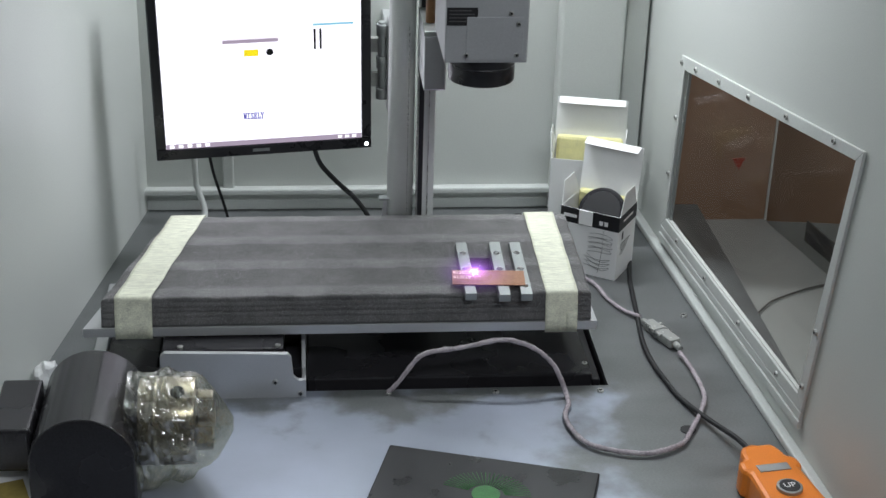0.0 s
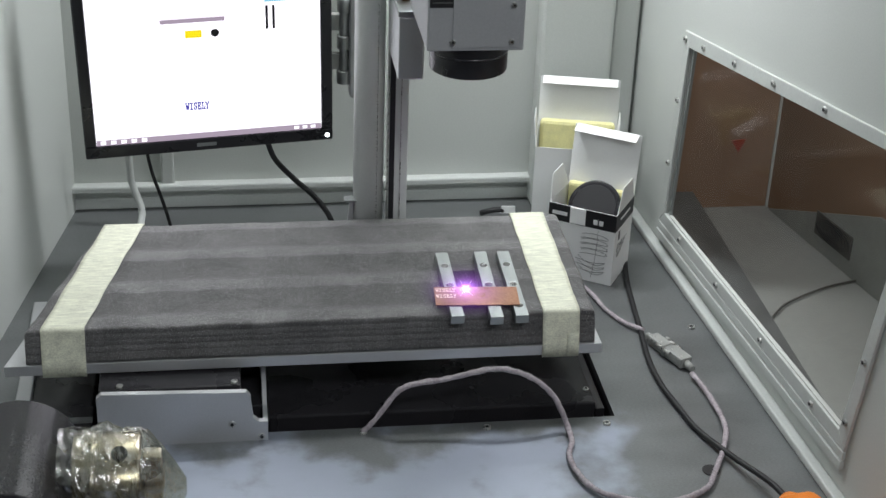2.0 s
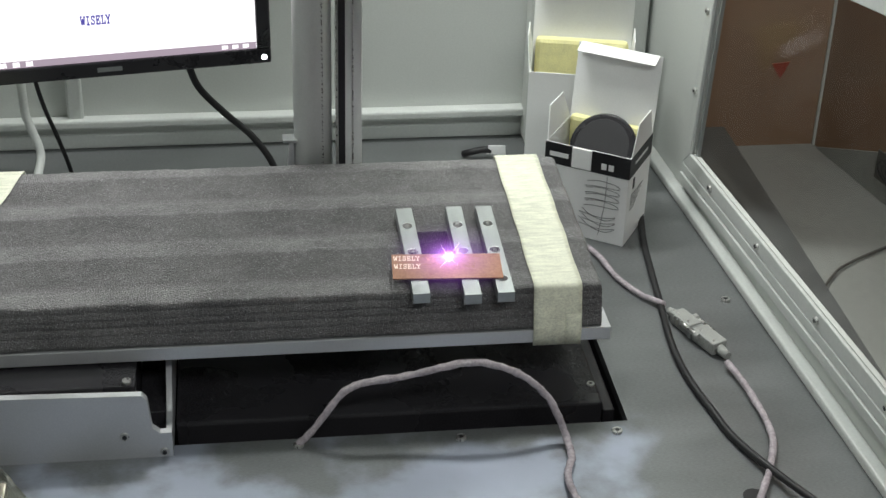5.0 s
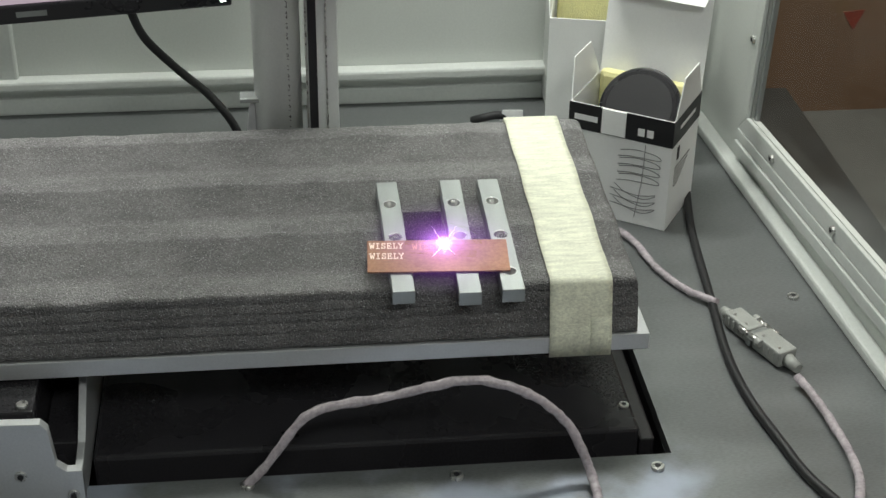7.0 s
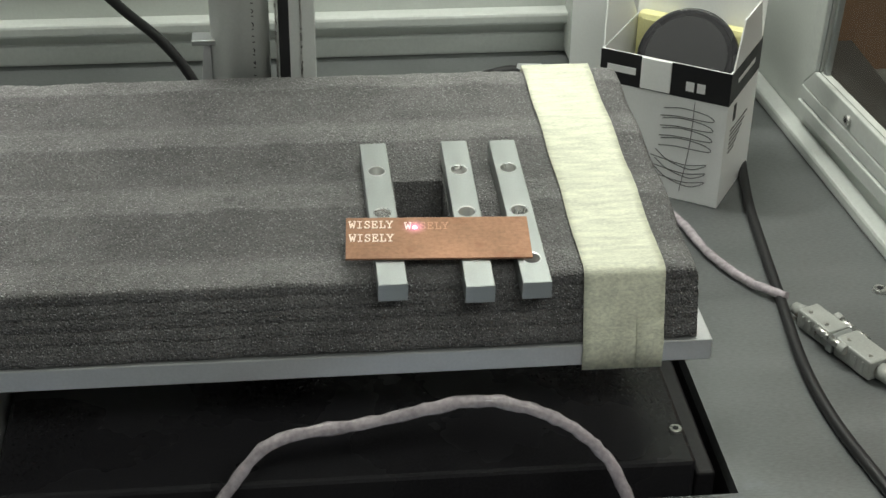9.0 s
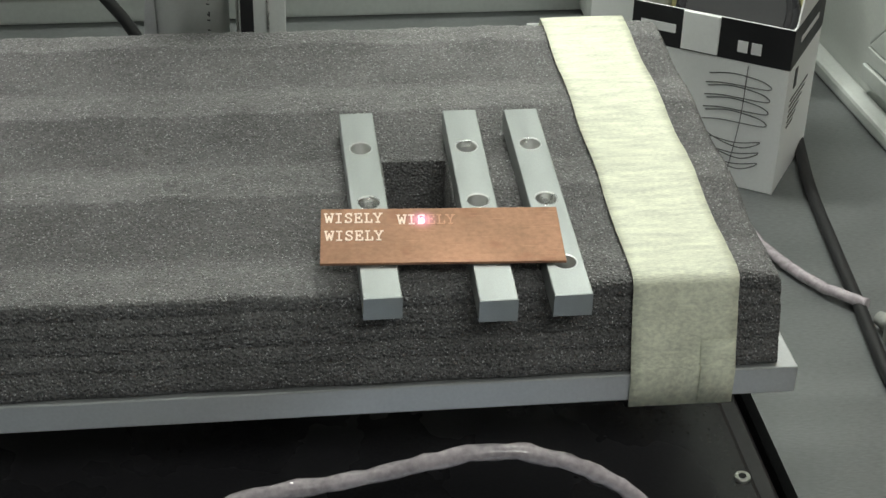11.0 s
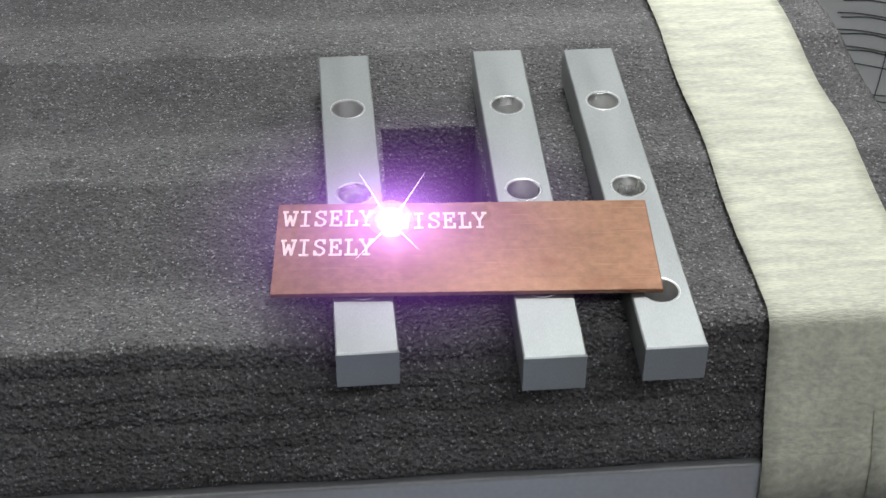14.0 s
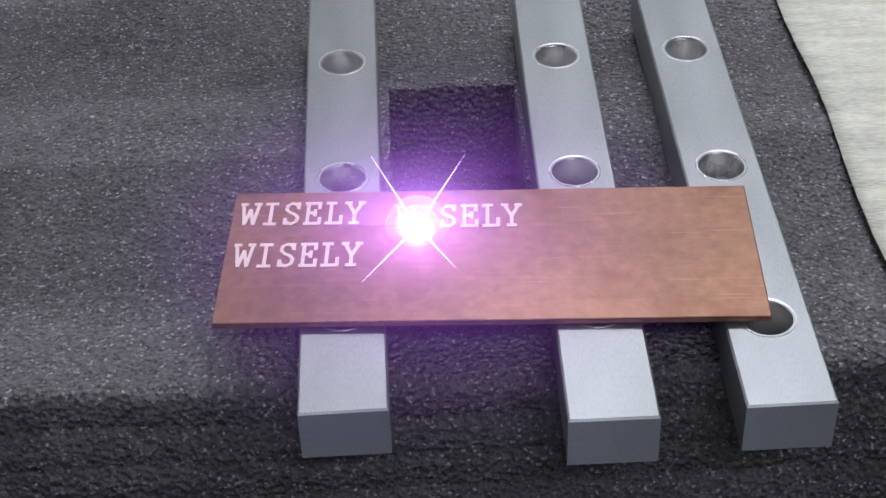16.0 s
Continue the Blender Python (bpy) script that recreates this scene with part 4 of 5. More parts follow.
for k in range(3):
    z = 0.034 - 0.008 * k
    part("pen_scribble", tube_bm([(0.054, -0.0004, z + 0.008), (0.066, -0.0004, z), (0.086, -0.0004, z - 0.004), (0.099, -0.0004, z + 0.003), (0.080, -0.0004, z - 0.001), (0.050, -0.0004, z + 0.002)], 0.00035, 5, 6), M_GREYINK, fbody)
part("pen_scribble", tube_bm([(0.084, -0.0004, 0.09), (0.083, -0.0004, 0.05), (0.078, -0.0004, 0.008)], 0.0003, 5, 4), M_GREYINK, fbody)
cap = part("scan_lens", cyl_bm((0, 0, -0.03), (0, 0, 0.0), 0.041, 40, bevel=0.002), M_PLASTIC)
cap.matrix_world = FB_M @ pose(0.056, 0.042, 0.104, 52, 0, 0)
tagged(cap, "round black scan lens packed in an open carton", "lens")
part("rim", cyl_bm((0, 0, -0.0015), (0, 0, 0.0008), 0.0385, 40, 0.0365), M_BLACK, cap, "raised satin rim")
part("cap_face", cyl_bm((0, 0, 0.0006), (0, 0, 0.0014), 0.0335, 40, 0.033), M_INK, cap, "matt dust cap")
bbox, bbody = carton("lens_carton", pose(0.150, 0.520, 0.0005, 0, 0, -13), 0.125, 0.088, 0.158, "plain white open carton holding yellow sponge", False, 0.080)


# ---- things: column, rail, marking head ----
PX_, PY_ = -0.1245, 0.347
col = thing("column", pose(PX_, PY_, 0), "round aluminium column with a printed centimetre scale", "column")
part("tube", cyl_bm((0, 0, 0.012), (0, 0, 1.05), 0.0210, 40), M_COL, col)
part("base_flange", box_bm((-0.045, -0.014, 0), (0.05, 0.06, 0.012), 0.001), M_ALU, col)
part("gusset", prism_bm([(-0.040, 0.0125), (-0.0211, 0.0125), (-0.0211, 0.162), (-0.026, 0.162)], "y", -0.006, 0.0, 0.0006), M_ALUW, col)
part("clamp_plate", box_bm((-0.034, -0.012, 0.1625), (-0.016, 0.004, 0.1665), 0.0006), M_ALU, col)
rail = thing("guide_rail", pose(PX_, PY_, 0), "upright extruded aluminium rail with a dark groove", "rail")
part("extrusion", box_bm((0.0265, -0.012, 0.0), (0.0535, 0.02, 1.05), 0.001), M_COL, rail)
part("groove", box_bm((0.0275, -0.0128, 0.0), (0.0350, -0.0122, 1.05)), M_INK, rail, "dark groove")
part("edge_strip", box_bm((0.0250, -0.0145, 0.0), (0.0263, 0.0, 1.05), 0.0004), M_STEEL, rail)
part("edge_strip", box_bm((0.0425, -0.0145, 0.0), (0.044, -0.0125, 1.05), 0.0004), M_STEEL, rail)
for n in range(8, 44):
    dx = 0.0092
    m = Matrix.Translation((dx + 0.0012, -math.sqrt(0.0210 ** 2 - dx ** 2) - 0.0006, 0.1400 + (n - 11) * 0.0098)) @ pose(0, 0, 0, 90, -90, -18)
    part("scale_number", text_bm(str(n), 0.0074, m, 0.00005), M_INK, col)

head = thing("marking_head", pose(0.009, 0, -0.003), "grey scanner head with a black lens on a column", "laser head")
HEADPAINT = material("grey_head_paint", (0.40, 0.41, 0.42), 0.45, 0.1, var=0.06, scale=10, fine=400, bump=0.05)
part("housing", box_bm((-0.0955, 0.058, 0.494), (0.0190, 0.215, 0.70), 0.0025), HEADPAINT, head)
part("cover_plate", box_bm((-0.066, 0.0562, 0.499), (0.0120, 0.0578, 0.56), 0.0006), HEADPAINT, head)
lens = part("lens", cyl_bm((-0.0375, 0.110, 0.455), (-0.0375, 0.110, 0.4935), 0.0470, 56, bevel=0.002), M_PLASTIC, head, "black focusing lens barrel")
part("lens_ring", cyl_bm((-0.0375, 0.110, 0.4785), (-0.0375, 0.110, 0.4815), 0.0474, 56), M_BLACK, lens)
part("lens_glass", cyl_bm((-0.0375, 0.110, 0.4535), (-0.0375, 0.110, 0.4548), 0.038, 40), M_BLACK, lens)
lab = part("label_plate", box_bm((-0.0935, 0.0572, 0.548), (-0.0515, 0.0579, 0.573)), M_INK, head, "black rating label")
for k in range(4):
    part("print_line", box_bm((-0.0905, 0.0568, 0.553 + 0.005 * k), (-0.0560 - 0.004 * (k % 2), 0.0571, 0.5545 + 0.005 * k)), M_GREYINK, lab)
for x, z in ((-0.0655, 0.5065), (0.0035, 0.5065), (0.0045, 0.551), (-0.006, 0.566)):
    b2 = part("bolt", cyl_bm((x, 0.0535, z), (x, 0.0565, z), 0.0033, 16, bevel=0.0005), M_STEEL, head)
    part("socket", cyl_bm((x, 0.0528, z), (x, 0.0540, z), 0.0016, 6), M_INK, b2)
brk = thing("lift_bracket", pose(0.004, 0, 0), "grey carriage bracket holding the scanner head on its rail", "bracket")
part("block", box_bm((-0.1050, 0.2155, 0.394), (-0.0720, 0.335, 0.478), 0.002), M_ALUW, brk)
part("top_plate", box_bm((-0.1060, 0.2145, 0.4785), (-0.0710, 0.337, 0.486), 0.001), M_ALU, brk)
part("arm", box_bm((-0.0705, 0.2155, 0.487), (-0.02, 0.335, 0.56), 0.002), M_ALUW, brk)
part("rod", cyl_bm((-0.0935, 0.26, 0.4865), (-0.0935, 0.26, 1.05), 0.007, 20), M_BLOCK, brk, "brown insulating rod")

# ---- things: monitor on its swing arm ----
MON = pose(-0.5195, 0.440, 0.1900, 3.5, -1.2, 6.0)
mon = thing("monitor", MON, "switched-on flat monitor with a black bezel on a swing arm", "monitor")
W_, H_, B_ = 0.3570, 0.315, 0.0165
part("back_shell", box_bm((0.006, 0.012, 0.006), (W_ - 0.006, 0.045, H_ - 0.006), 0.006), M_PLASTIC, mon)
for lo, hi in (((0, 0, 0), (W_, 0.0118, 0.0190)), ((0, 0, H_ - B_), (W_, 0.0118, H_)), ((0, 0.0002, 0.0191), (B_, 0.0117, H_ - B_ - 0.0001)), ((W_ - B_, 0.0002, 0.0191), (W_, 0.0117, H_ - B_ - 0.0001))):
    part("bezel", box_bm(lo, hi, 0.0025), M_PLASTIC, mon)
scr = part("screen", box_bm((B_, 0.0035, 0.0185), (W_ - B_, 0.0060, H_ - B_)), M_SCREEN, mon, "bright screen showing marking software")


def patch(name, x0, x1, z0_, z1_, mat, k=1, label=""):
    part(name, box_bm((B_ + x0, 0.0035 - 0.0003 * k, 0.019 + z0_), (B_ + x1, 0.0035 - 0.0003 * (k - 1), 0.019 + z1_)), mat, scr, label)


patch("task_bar", 0.0005, 0.3235, 0.0, 0.0085, M_SCRBAR)
for k in range(5):
    patch("task_icon", 0.006 + 0.0145 * k, 0.0135 + 0.0145 * k, 0.0015, 0.0072, M_SCREEN, 2)
for k in range(3):
    patch("task_icon", 0.284 + 0.012 * k, 0.291 + 0.012 * k, 0.002, 0.0065, M_SCREEN, 2)
patch("side_panel", 0.020, 0.155, 0.100, 0.262, M_SCRPINK, 1)
patch("side_panel", 0.155, 0.225, 0.150, 0.262, M_SCRPINK, 1)
patch("tool_bar", 0.0005, 0.3235, 0.263, 0.264, M_SCRBAR, 1)
patch("dialog", 0.100, 0.190, 0.098, 0.186, M_SCREEN, 2)
patch("dialog_bar", 0.1005, 0.1895, 0.180, 0.186, M_SCRBAR, 3)
patch("warning_field", 0.134, 0.157, 0.157, 0.168, M_SCRYEL, 3)
patch("colour_bar", 0.246, 0.312, 0.2035, 0.207, M_SCRCYAN, 1)
patch("tool_strip", 0.247, 0.2505, 0.163, 0.198, M_INK, 1)
patch("tool_strip", 0.2565, 0.260, 0.163, 0.198, M_INK, 1)
part("warning_sign", cyl_bm((B_ + 0.1755, 0.0025, 0.019 + 0.1625), (B_ + 0.1755, 0.0029, 0.019 + 0.1625), 0.0058, 24), M_INK, scr)
word = bmesh.new()
for k, ch in enumerate("WISELY"):
    glyph = letter_bm(ch, PEN * 1.6)
    bmesh.ops.transform(glyph, matrix=Matrix.Translation((B_ + 0.129 + 0.0056 * k, 0.0029, 0.019 + 0.0465)) @ pose(0, 0, 0, 90, 0, 0) @ Matrix.Diagonal((1.25, 1.45, 1, 1)), verts=glyph.verts)
    merge(word, glyph)
part("screen_word", word, M_SCRBLUE, scr)
part("logo_bar", box_bm((0.158, -0.0004, 0.007), (0.186, 0.0, 0.0125)), M_ALU, mon, "maker's mark as a plain silver bar")
part("power_light", cyl_bm((W_ - 0.0085, -0.0006, 0.0085), (W_ - 0.0085, 0.001, 0.0085), 0.0032, 20), M_LED, mon, "lit white power light")
arm = thing("swing_arm", pose(0, 0, 0), "steel swing arm with a hinge behind the column", "swing arm")
part("hinge_plate", box_bm((-0.1395, 0.49, 0.255), (-0.1245, 0.53, 0.415), 0.006), M_ALUW, arm)
part("hinge_pin", cyl_bm((-0.1470, 0.505, 0.278), (-0.1470, 0.505, 0.410), 0.0070, 24, bevel=0.001), M_ALU, arm)
for z in (0.276, 0.330, 0.386):
    part("knuckle", cyl_bm((-0.1470, 0.505, z), (-0.1470, 0.505, z + 0.020), 0.0105, 24, bevel=0.001), M_ALU, arm)
for z in (0.296, 0.356):
    part("link_bar", prism_bm([(-0.148, 0.505), (-0.148, 0.517), (-0.34, 0.540), (-0.34, 0.528)], "z", z, z + 0.024, 0.001), M_DSUB, arm)
part("wall_bracket", box_bm((-0.1390, 0.5305, 0.30), (-0.1250, BACK, 0.38), 0.002), M_ALUW, arm)

# ---- things: rotary unit wrapped in film, mat, pendant ----
rot = thing("rotary_unit", pose(-0.563, -0.205, 0.0012), "black rotary fixture with a steel chuck wrapped in clear film", "rotary fixture")
arch = [(-0.067, 0.0), (0.067, 0.0), (0.067, 0.078)] + [(0.067 * math.cos(a), 0.078 + 0.067 * math.sin(a)) for a in [math.pi * k / 14 for k in range(1, 14)]] + [(-0.067, 0.078)]
part("motor_body", prism_bm(arch, "y", -0.085, 0.095, 0.0025), M_BLACK, rot)
part("side_bracket", box_bm((-0.120, -0.05, 0.048), (-0.0675, 0.08, 0.110), 0.004), M_BLACK, rot)
part("bracket_arm", box_bm((-0.30, -0.02, 0.075), (-0.1205, 0.05, 0.100), 0.003), M_BLACK, rot)
part("chuck", cyl_bm((0.0675, 0, 0.090), (0.140, 0, 0.090), 0.058, 48, bevel=0.002), M_CHUCK, rot, "turned steel chuck")
part("chuck_ring", cyl_bm((0.085, 0, 0.090), (0.092, 0, 0.090), 0.0595, 48), M_CHUCK, rot)
part("chuck_key_hole", cyl_bm((0.118, -0.020, 0.143), (0.118, -0.0215, 0.1455), 0.009, 20), M_INK, rot)
for a in (90, 210, 330):
    r = math.radians(a)
    j = box_bm((0.1405, -0.011, 0.008), (0.162, 0.011, 0.040), 0.002)
    bmesh.ops.transform(j, matrix=pose(0, 0, 0.090, a - 90, 0, 0), verts=j.verts)
    part("jaw", j, M_CHUCK, rot, "stepped steel jaw")
bm = bmesh.new()
rings = []
for i in range(27):
    s = i / 26
    x = 0.052 + 0.135 * s
    base = 0.0625 + 0.003 * math.sin(s * 5) if s < 0.62 else 0.060 * (1 - ((s - 0.62) / 0.38) ** 1.6) * 0.86 + 0.008
    ring = []
    for k in range(48):
        a = 2 * math.pi * k / 48
        r = base * (1 + 0.13 * noise.noise((x * 45, math.cos(a) * 2.2, math.sin(a) * 2.2)) + 0.07 * noise.noise((x * 150, math.cos(a) * 7, math.sin(a) * 7)))
        z = 0.090 - 0.012 * max(0, s - 0.5) + r * math.sin(a) * (1.0 if math.sin(a) > 0 else 1.25 + 1.1 * max(0.0, 0.45 - s))
        ring.append(bm.verts.new((x, r * math.cos(a), max(z, 0.001))))
    rings.append(ring)
for a, b in zip(rings, rings[1:]):
    for k in range(48):
        bm.faces.new((a[k], a[(k + 1) % 48], b[(k + 1) % 48], b[k])).smooth = False
part("film_wrap", bm, M_FILM, rot, "crumpled clear plastic film")

pbx = thing("paper_box", pose(-0.655, -0.1805, 0.0005, 0, 0, 18.5), "white paper box with a gold label lying beside the rotary fixture", "box")
part("box", box_bm((-0.13, -0.16, 0), (0, 0, 0.030), 0.0015), M_CARD, pbx)
part("label", box_bm((-0.055, -0.115, 0.0300), (-0.012, -0.062, 0.0303)), material("gold_print", (0.42, 0.33, 0.10), 0.4, 0.3, scale=60), pbx, "gold printed label")

knot = bmesh.new()
bmesh.ops.create_icosphere(knot, subdivisions=3, radius=0.018)
for v in knot.verts:
    v.co *= 1 + 0.5 * noise.noise(v.co * 90)
    v.co.z = max(v.co.z * 1.3, -0.017)
kn = part("plastic_bag", knot, M_CARD)
kn.matrix_world = pose(-0.655, 0.045, 0.0175)
tagged(kn, "crumpled white plastic bag at the foot of the cabinet side", "plastic bag")

mat_m = pose(-0.1660, -0.1494, 0.0024, 0, 0, -16.5)
mat_ob = part("black_box_lid", box_bm((0, -0.22, 0), (0.291, 0, 0.008), 0.002), M_PLASTIC)
mat_ob.matrix_world = mat_m
tagged(mat_ob, "flat black case with a green printed emblem lying on the deck", "case")
for k in range(28):
    a = math.radians(10 + 160 * k / 27)
    p0 = Vector((0.150 + 0.024 * math.cos(a), -0.086 + 0.020 * math.sin(a), 0.0082))
    p1 = Vector((0.150 + 0.060 * math.cos(a), -0.086 + 0.050 * math.sin(a), 0.0082))
    part("printed_ray", tube_bm([p0, p1], 0.0006, 4, 0), M_GREEN, mat_ob)
part("printed_emblem", cyl_bm((0.150, -0.086, 0.0078), (0.150, -0.086, 0.0084), 0.019, 32), M_GREEN, mat_ob, "green emblem as a plain disc")

pen = thing("control_pendant", pose(0.3270, -0.2230, 0.0005, 0, 0, -82), "orange hand-held hoist control with round buttons", "control pendant")
prof = [(0.0, -0.022), (0.016, -0.028), (0.030, -0.030), (0.036, -0.041), (0.056, -0.043), (0.062, -0.036), (0.10, -0.038), (0.14, -0.040), (0.20, -0.040), (0.21, -0.030)]
prof += [(x, -y) for x, y in prof[::-1]]
part("housing", prism_bm(prof, "z", 0.0, 0.044, 0.006), M_ORANGE, pen)
part("cable_gland", cyl_bm((-0.014, 0, 0.021), (0.006, 0, 0.022), 0.012, 24, 0.022), M_ORANGE, pen)
part("name_plate", box_bm((0.050, -0.022, 0.0438), (0.066, 0.022, 0.0452), 0.0004), M_ALU, pen, "worn silver name plate")
for x, w in ((0.108, "UP"), (0.155, "")):
    btn = part("push_button", cyl_bm((x, 0, 0.043), (x, 0, 0.049), 0.0170, 32, bevel=0.001), M_ALU, pen, "round push button")
    part("button_face", cyl_bm((x, 0, 0.0485), (x, 0, 0.0498), 0.0135, 32), M_INK, btn)
    if w:
        part("button_word", text_bm(w, 0.014, Matrix.Translation((x + 0.004, 0, 0.0499)) @ pose(0, 0, 0, 0, 0, 90), 0.0001), M_WHITEINK, btn)

# ---- things: cables ----
def cable(name, pts, r, mat, label, wrap=0.0):
    bm = tube_bm(pts, r, 12, 10)
    if wrap:
        # overlapping turns of clear film stand out in low uneven ridges
        bm.normal_update()
        for v in bm.verts:
            v.co += v.normal * wrap * (noise.noise(v.co * 160) + 0.6 * noise.noise(v.co * 420))
    return tagged(part(name, bm, mat), label, "cable")


cable("sheathed_cable", [(-0.161, 0.004, 0.001), (-0.145, 0.004, 0.018), (-0.110, 0.010, 0.060), (-0.053, 0.012, 0.070), (0.0075, 0.010, 0.083), (0.052, 0.006, 0.071), (0.084, 0.0, 0.043), (0.099, -0.018, 0.012), (0.100, -0.045, 0.0062), (0.090, -0.080, 0.0062), (0.098, -0.130, 0.0062), (0.125, -0.163, 0.0062), (0.188, -0.181, 0.0062), (0.240, -0.160, 0.0062), (0.2640, -0.125, 0.0062), (0.303, -0.040, 0.0062), (0.3050, 0.040, 0.0062), (0.2960, 0.095, 0.008)], 0.0037, M_SHEATH, "grey braided cable in a clear sleeve looping over the deck", 0.0011)
cable("sheathed_cable", [(0.2580, 0.215, 0.008), (0.237, 0.243, 0.0045), (0.218, 0.285, 0.0045), (0.205, 0.340, 0.0045), (0.17, 0.385, 0.0045), (0.10, 0.42, 0.0045)], 0.0034, M_SHEATH, "grey cable running behind the foam slab", 0.0009)
cable("power_cable", [(0.300, 0.52, 0.0045), (0.285, 0.44, 0.0045), (0.270, 0.36, 0.0045), (0.262, 0.29, 0.0045), (0.2555, 0.223, 0.0045), (0.2475, 0.14, 0.0045), (0.2485, 0.076, 0.0045), (0.258, 0.015, 0.0045), (0.268, -0.033, 0.0045), (0.292, -0.100, 0.010), (0.318, -0.170, 0.019), (0.3265, -0.212, 0.0220)], 0.0039, M_RUBBER, "black rubber cable running to the hoist control")
cable("monitor_cable", [(-0.262, 0.478, 0.20), (-0.250, 0.484, 0.165), (-0.222, 0.488, 0.130), (-0.190, 0.487, 0.098), (-0.166, 0.482, 0.060), (-0.155, 0.48, 0.004)], 0.0042, M_RUBBER, "thick black cable hanging from the monitor")
cable("monitor_cable", [(-0.437, 0.468, 0.20), (-0.430, 0.480, 0.15), (-0.418, 0.49, 0.10), (-0.408, 0.50, 0.05), (-0.403, 0.50, 0.004)], 0.0026, M_RUBBER, "thin black cable hanging from the monitor")
cable("conduit", [(-0.470, 0.60, 0.25), (-0.470, 0.60, 0.10), (-0.466, 0.60, 0.07), (-0.455, 0.595, 0.03), (-0.46, 0.57, 0.006)], 0.0055, M_TRIM, "grey painted conduit at the cabinet back")
tag = thing("cable_clip", pose(0.115, 0.600, 0.0005, 0, 0, -12), "white paper tag on a short black cable end", "cable clip")
part("cable_end", tube_bm([(-0.030, 0.0, 0.004), (-0.018, -0.004, 0.010), (-0.004, 0.0, 0.012), (0.006, 0.003, 0.010)], 0.0045, 10, 6), M_RUBBER, tag)
part("tag", prism_bm([(0.0, 0.006), (0.026, 0.007), (0.025, 0.020), (0.003, 0.019)], "y", -0.0008, 0.0004, 0.0002), M_CARD, tag, "white paper tag")
dsub = thing("serial_connector", pose(0.2790, 0.158, 0.0115, 0, 0, 113), "pair of grey serial plugs joined on the deck", "connector")
part("plug", box_bm((0.002, -0.0105, -0.0110), (0.040, 0.0105, 0.0050), 0.002), M_DSUB, dsub)
part("plug", box_bm((-0.046, -0.0115, -0.0110), (-0.005, 0.0115, 0.0060), 0.002), M_DSUB, dsub)
part("metal_shell", box_bm((-0.0048, -0.0135, -0.0100), (0.0018, 0.0135, 0.0034), 0.0008), M_ALU, dsub, "bright metal shell")
for x in (-0.009, 0.008):
    for y in (-0.0125, 0.0125):
        part("thumb_screw", cyl_bm((x - 0.008, y, 0.002), (x + 0.008, y, 0.002), 0.0032, 14), M_STEEL, dsub)
part("boot", cyl_bm((-0.062, 0, -0.005), (-0.046, 0, -0.004), 0.0050, 16, 0.0070), M_DSUB, dsub)
part("boot", cyl_bm((0.040, 0, -0.004), (0.054, 0, -0.005), 0.0070, 16, 0.0048), M_DSUB, dsub)
for x0, x1 in ((0.006, 0.036), (-0.042, -0.009)):
    for k in range(4):
        x = x0 + (x1 - x0) * (k + 0.5) / 4
        part("grip_rib", box_bm((x - 0.0011, -0.0122, -0.0070), (x + 0.0011, 0.0122, 0.0022), 0.0005), M_DSUB, dsub)
for x, z in ((0.012, 0.0050), (0.031, 0.0050), (-0.014, 0.0060), (-0.038, 0.0060)):
    part("case_screw", cyl_bm((x, 0.0048, z - 0.001), (x, 0.0048, z + 0.0007), 0.0017, 12), M_STEEL, dsub)
for x, y in ((-0.0165, 0.0125), (0.0165, -0.0125)):
    part("screw_head", cyl_bm((x - 0.0035, y, 0.002), (x + 0.0035, y, 0.002), 0.0046, 16, bevel=0.0006), M_DSUB, dsub, "knurled grey screw head")
dsub.scale = (0.88, 0.85, 0.88)


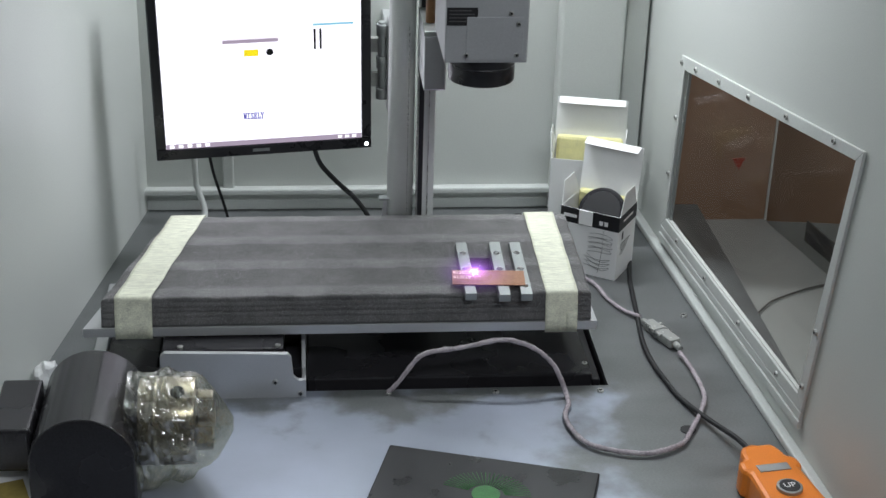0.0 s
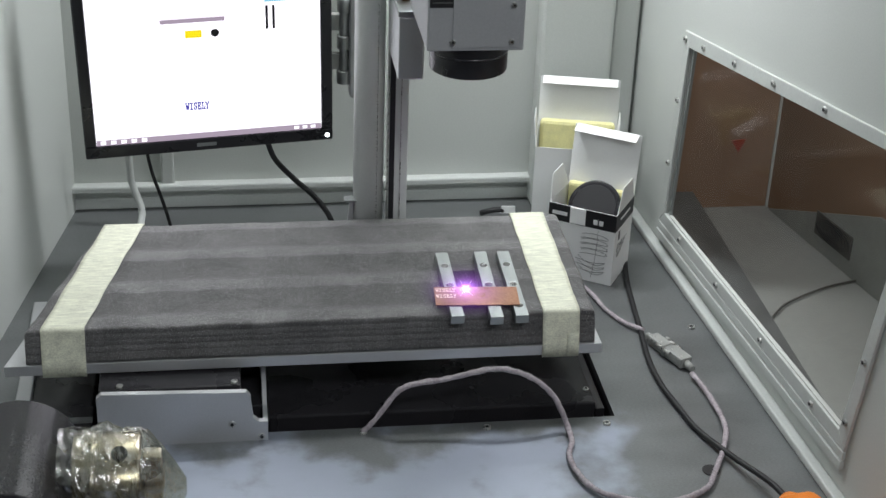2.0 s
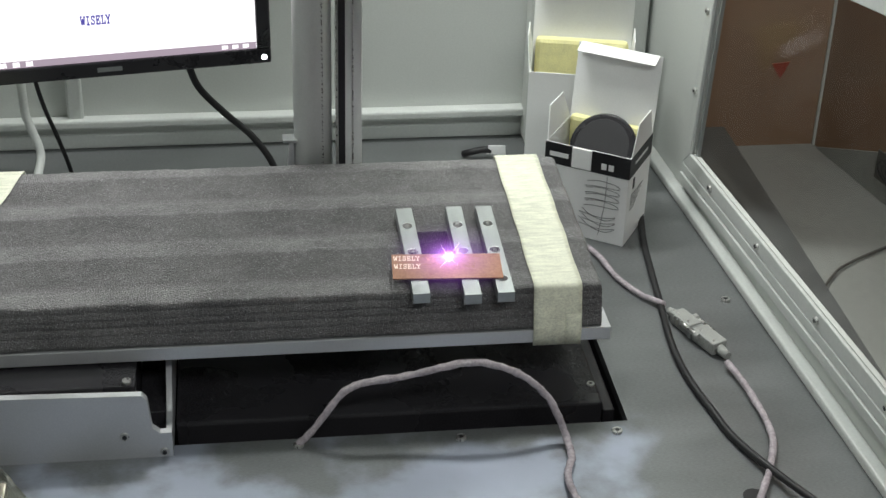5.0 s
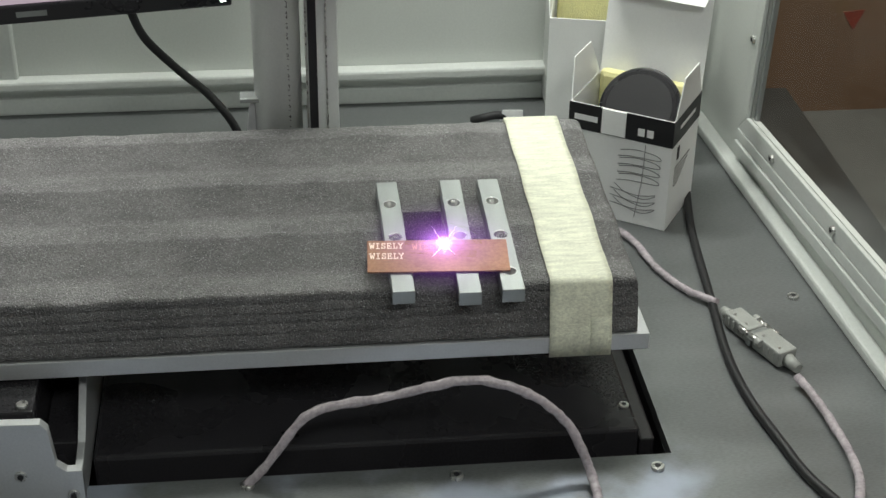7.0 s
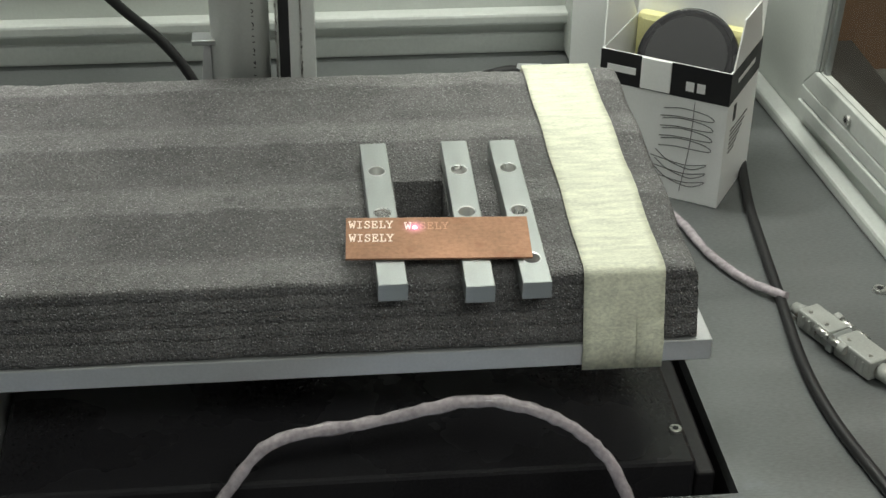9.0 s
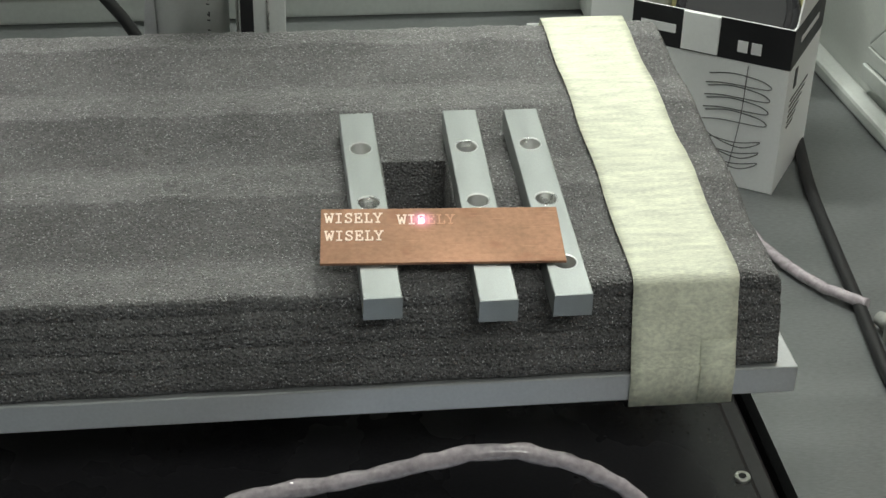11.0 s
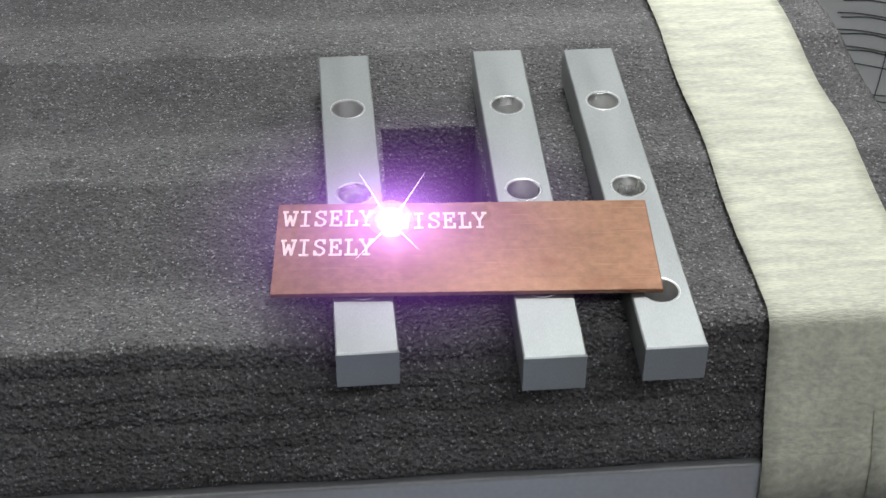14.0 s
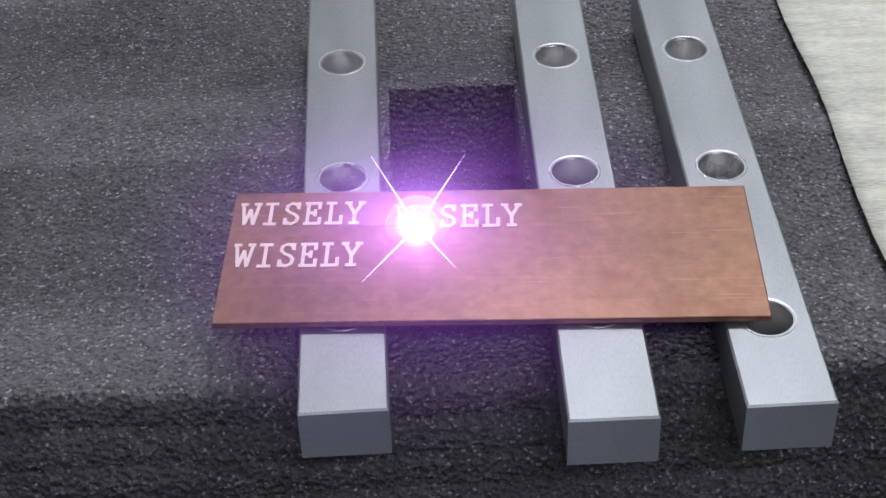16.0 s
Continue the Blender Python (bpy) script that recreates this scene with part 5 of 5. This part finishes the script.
# ---- motion ----
def motions():
    # plate coordinates of the spark (x, y) and how far it stands out of the metal
    rows = [(0.0, 0.034, 0.031, 1), (0.5, 0.038, 0.031, 1), (1.0, 0.036, 0.030, 1), (1.5, 0.043, 0.030, 1), (2.0, 0.041, 0.031, 1), (2.5, 0.040, 0.029, 1), (3.0, 0.045, 0.031, 1),
            (3.5, 0.049, 0.030, 1), (4.0, 0.053, 0.030, 1), (4.8, 0.058, 0.031, 1), (5.6, 0.050, 0.030, 1), (6.5, 0.0545, 0.029, 1), (7.0, 0.0590, 0.031, 1), (7.5, 0.0545, 0.032, 0.8), (8.0, 0.034, 0.031, 0.1), (8.5, 0.034, 0.029, 0.1), (9.0, 0.0405, 0.027, 0.08),
            (10.2, 0.044, 0.028, 0.08), (11.5, 0.0475, 0.028, 0.08), (12.0, 0.050, 0.028, 0.08), (12.5, 0.0525, 0.0272, 0.12), (13.0, 0.057, 0.030, 0.08), (13.5, 0.056, 0.030, 0.08), (13.63, 0.034, 0.029, 0.6), (14.0, 0.033, 0.028, 1.3), (14.5, 0.0375, 0.026, 1.4), (15.0, 0.0365, 0.027, 1.4), (15.5, 0.0335, 0.029, 1.4), (16.0, 0.039, 0.0255, 1.4)]
    walk(SPARK, [(t, PLATE @ Matrix.Translation((x, y + 0.0035, PH))) for t, x, y, k in rows])
    # the flare stands on the plate while it burns and dies down into the foam between
    burn = [(0.0, 1), (7.60, 1), (7.70, 0), (13.53, 0), (13.63, 1), (16.0, 1)]
    times = sorted({t for t, *_ in rows} | {t for t, _ in burn})
    up = lambda t, table, k: next(p[k] + (q[k] - p[k]) * (t - p[0]) / (q[0] - p[0]) for p, q in zip(table, table[1:]) if p[0] <= t <= q[0])
    walk(FLARE, [(t, PLATE @ Matrix.Translation((up(t, rows, 1), up(t, rows, 2) + 0.0035 + 0.105 * (1 - up(t, burn, 1)), PH + 0.0001 - 0.050 * (1 - up(t, burn, 1))))) for t in times])

    # letters come up out of the metal as the laser passes over them: a faint pass, then a bright one
    for (letters, places), passes in ((FAINT, (1.2, 2.2, 3.2, 4.4, 5.6, 6.8)), (BRIGHT, (8.6, 9.6, 10.7, 11.4, 12.2, 13.1))):
        for ob, (x, y, z), t in zip(letters, places, passes):
            walk(ob, [(0.0, pose(x, y, z - 0.0007)), (t - 0.25, pose(x, y, z - 0.0007)), (t + 0.25, pose(x, y, z)), (16.0, pose(x, y, z))])


motions()
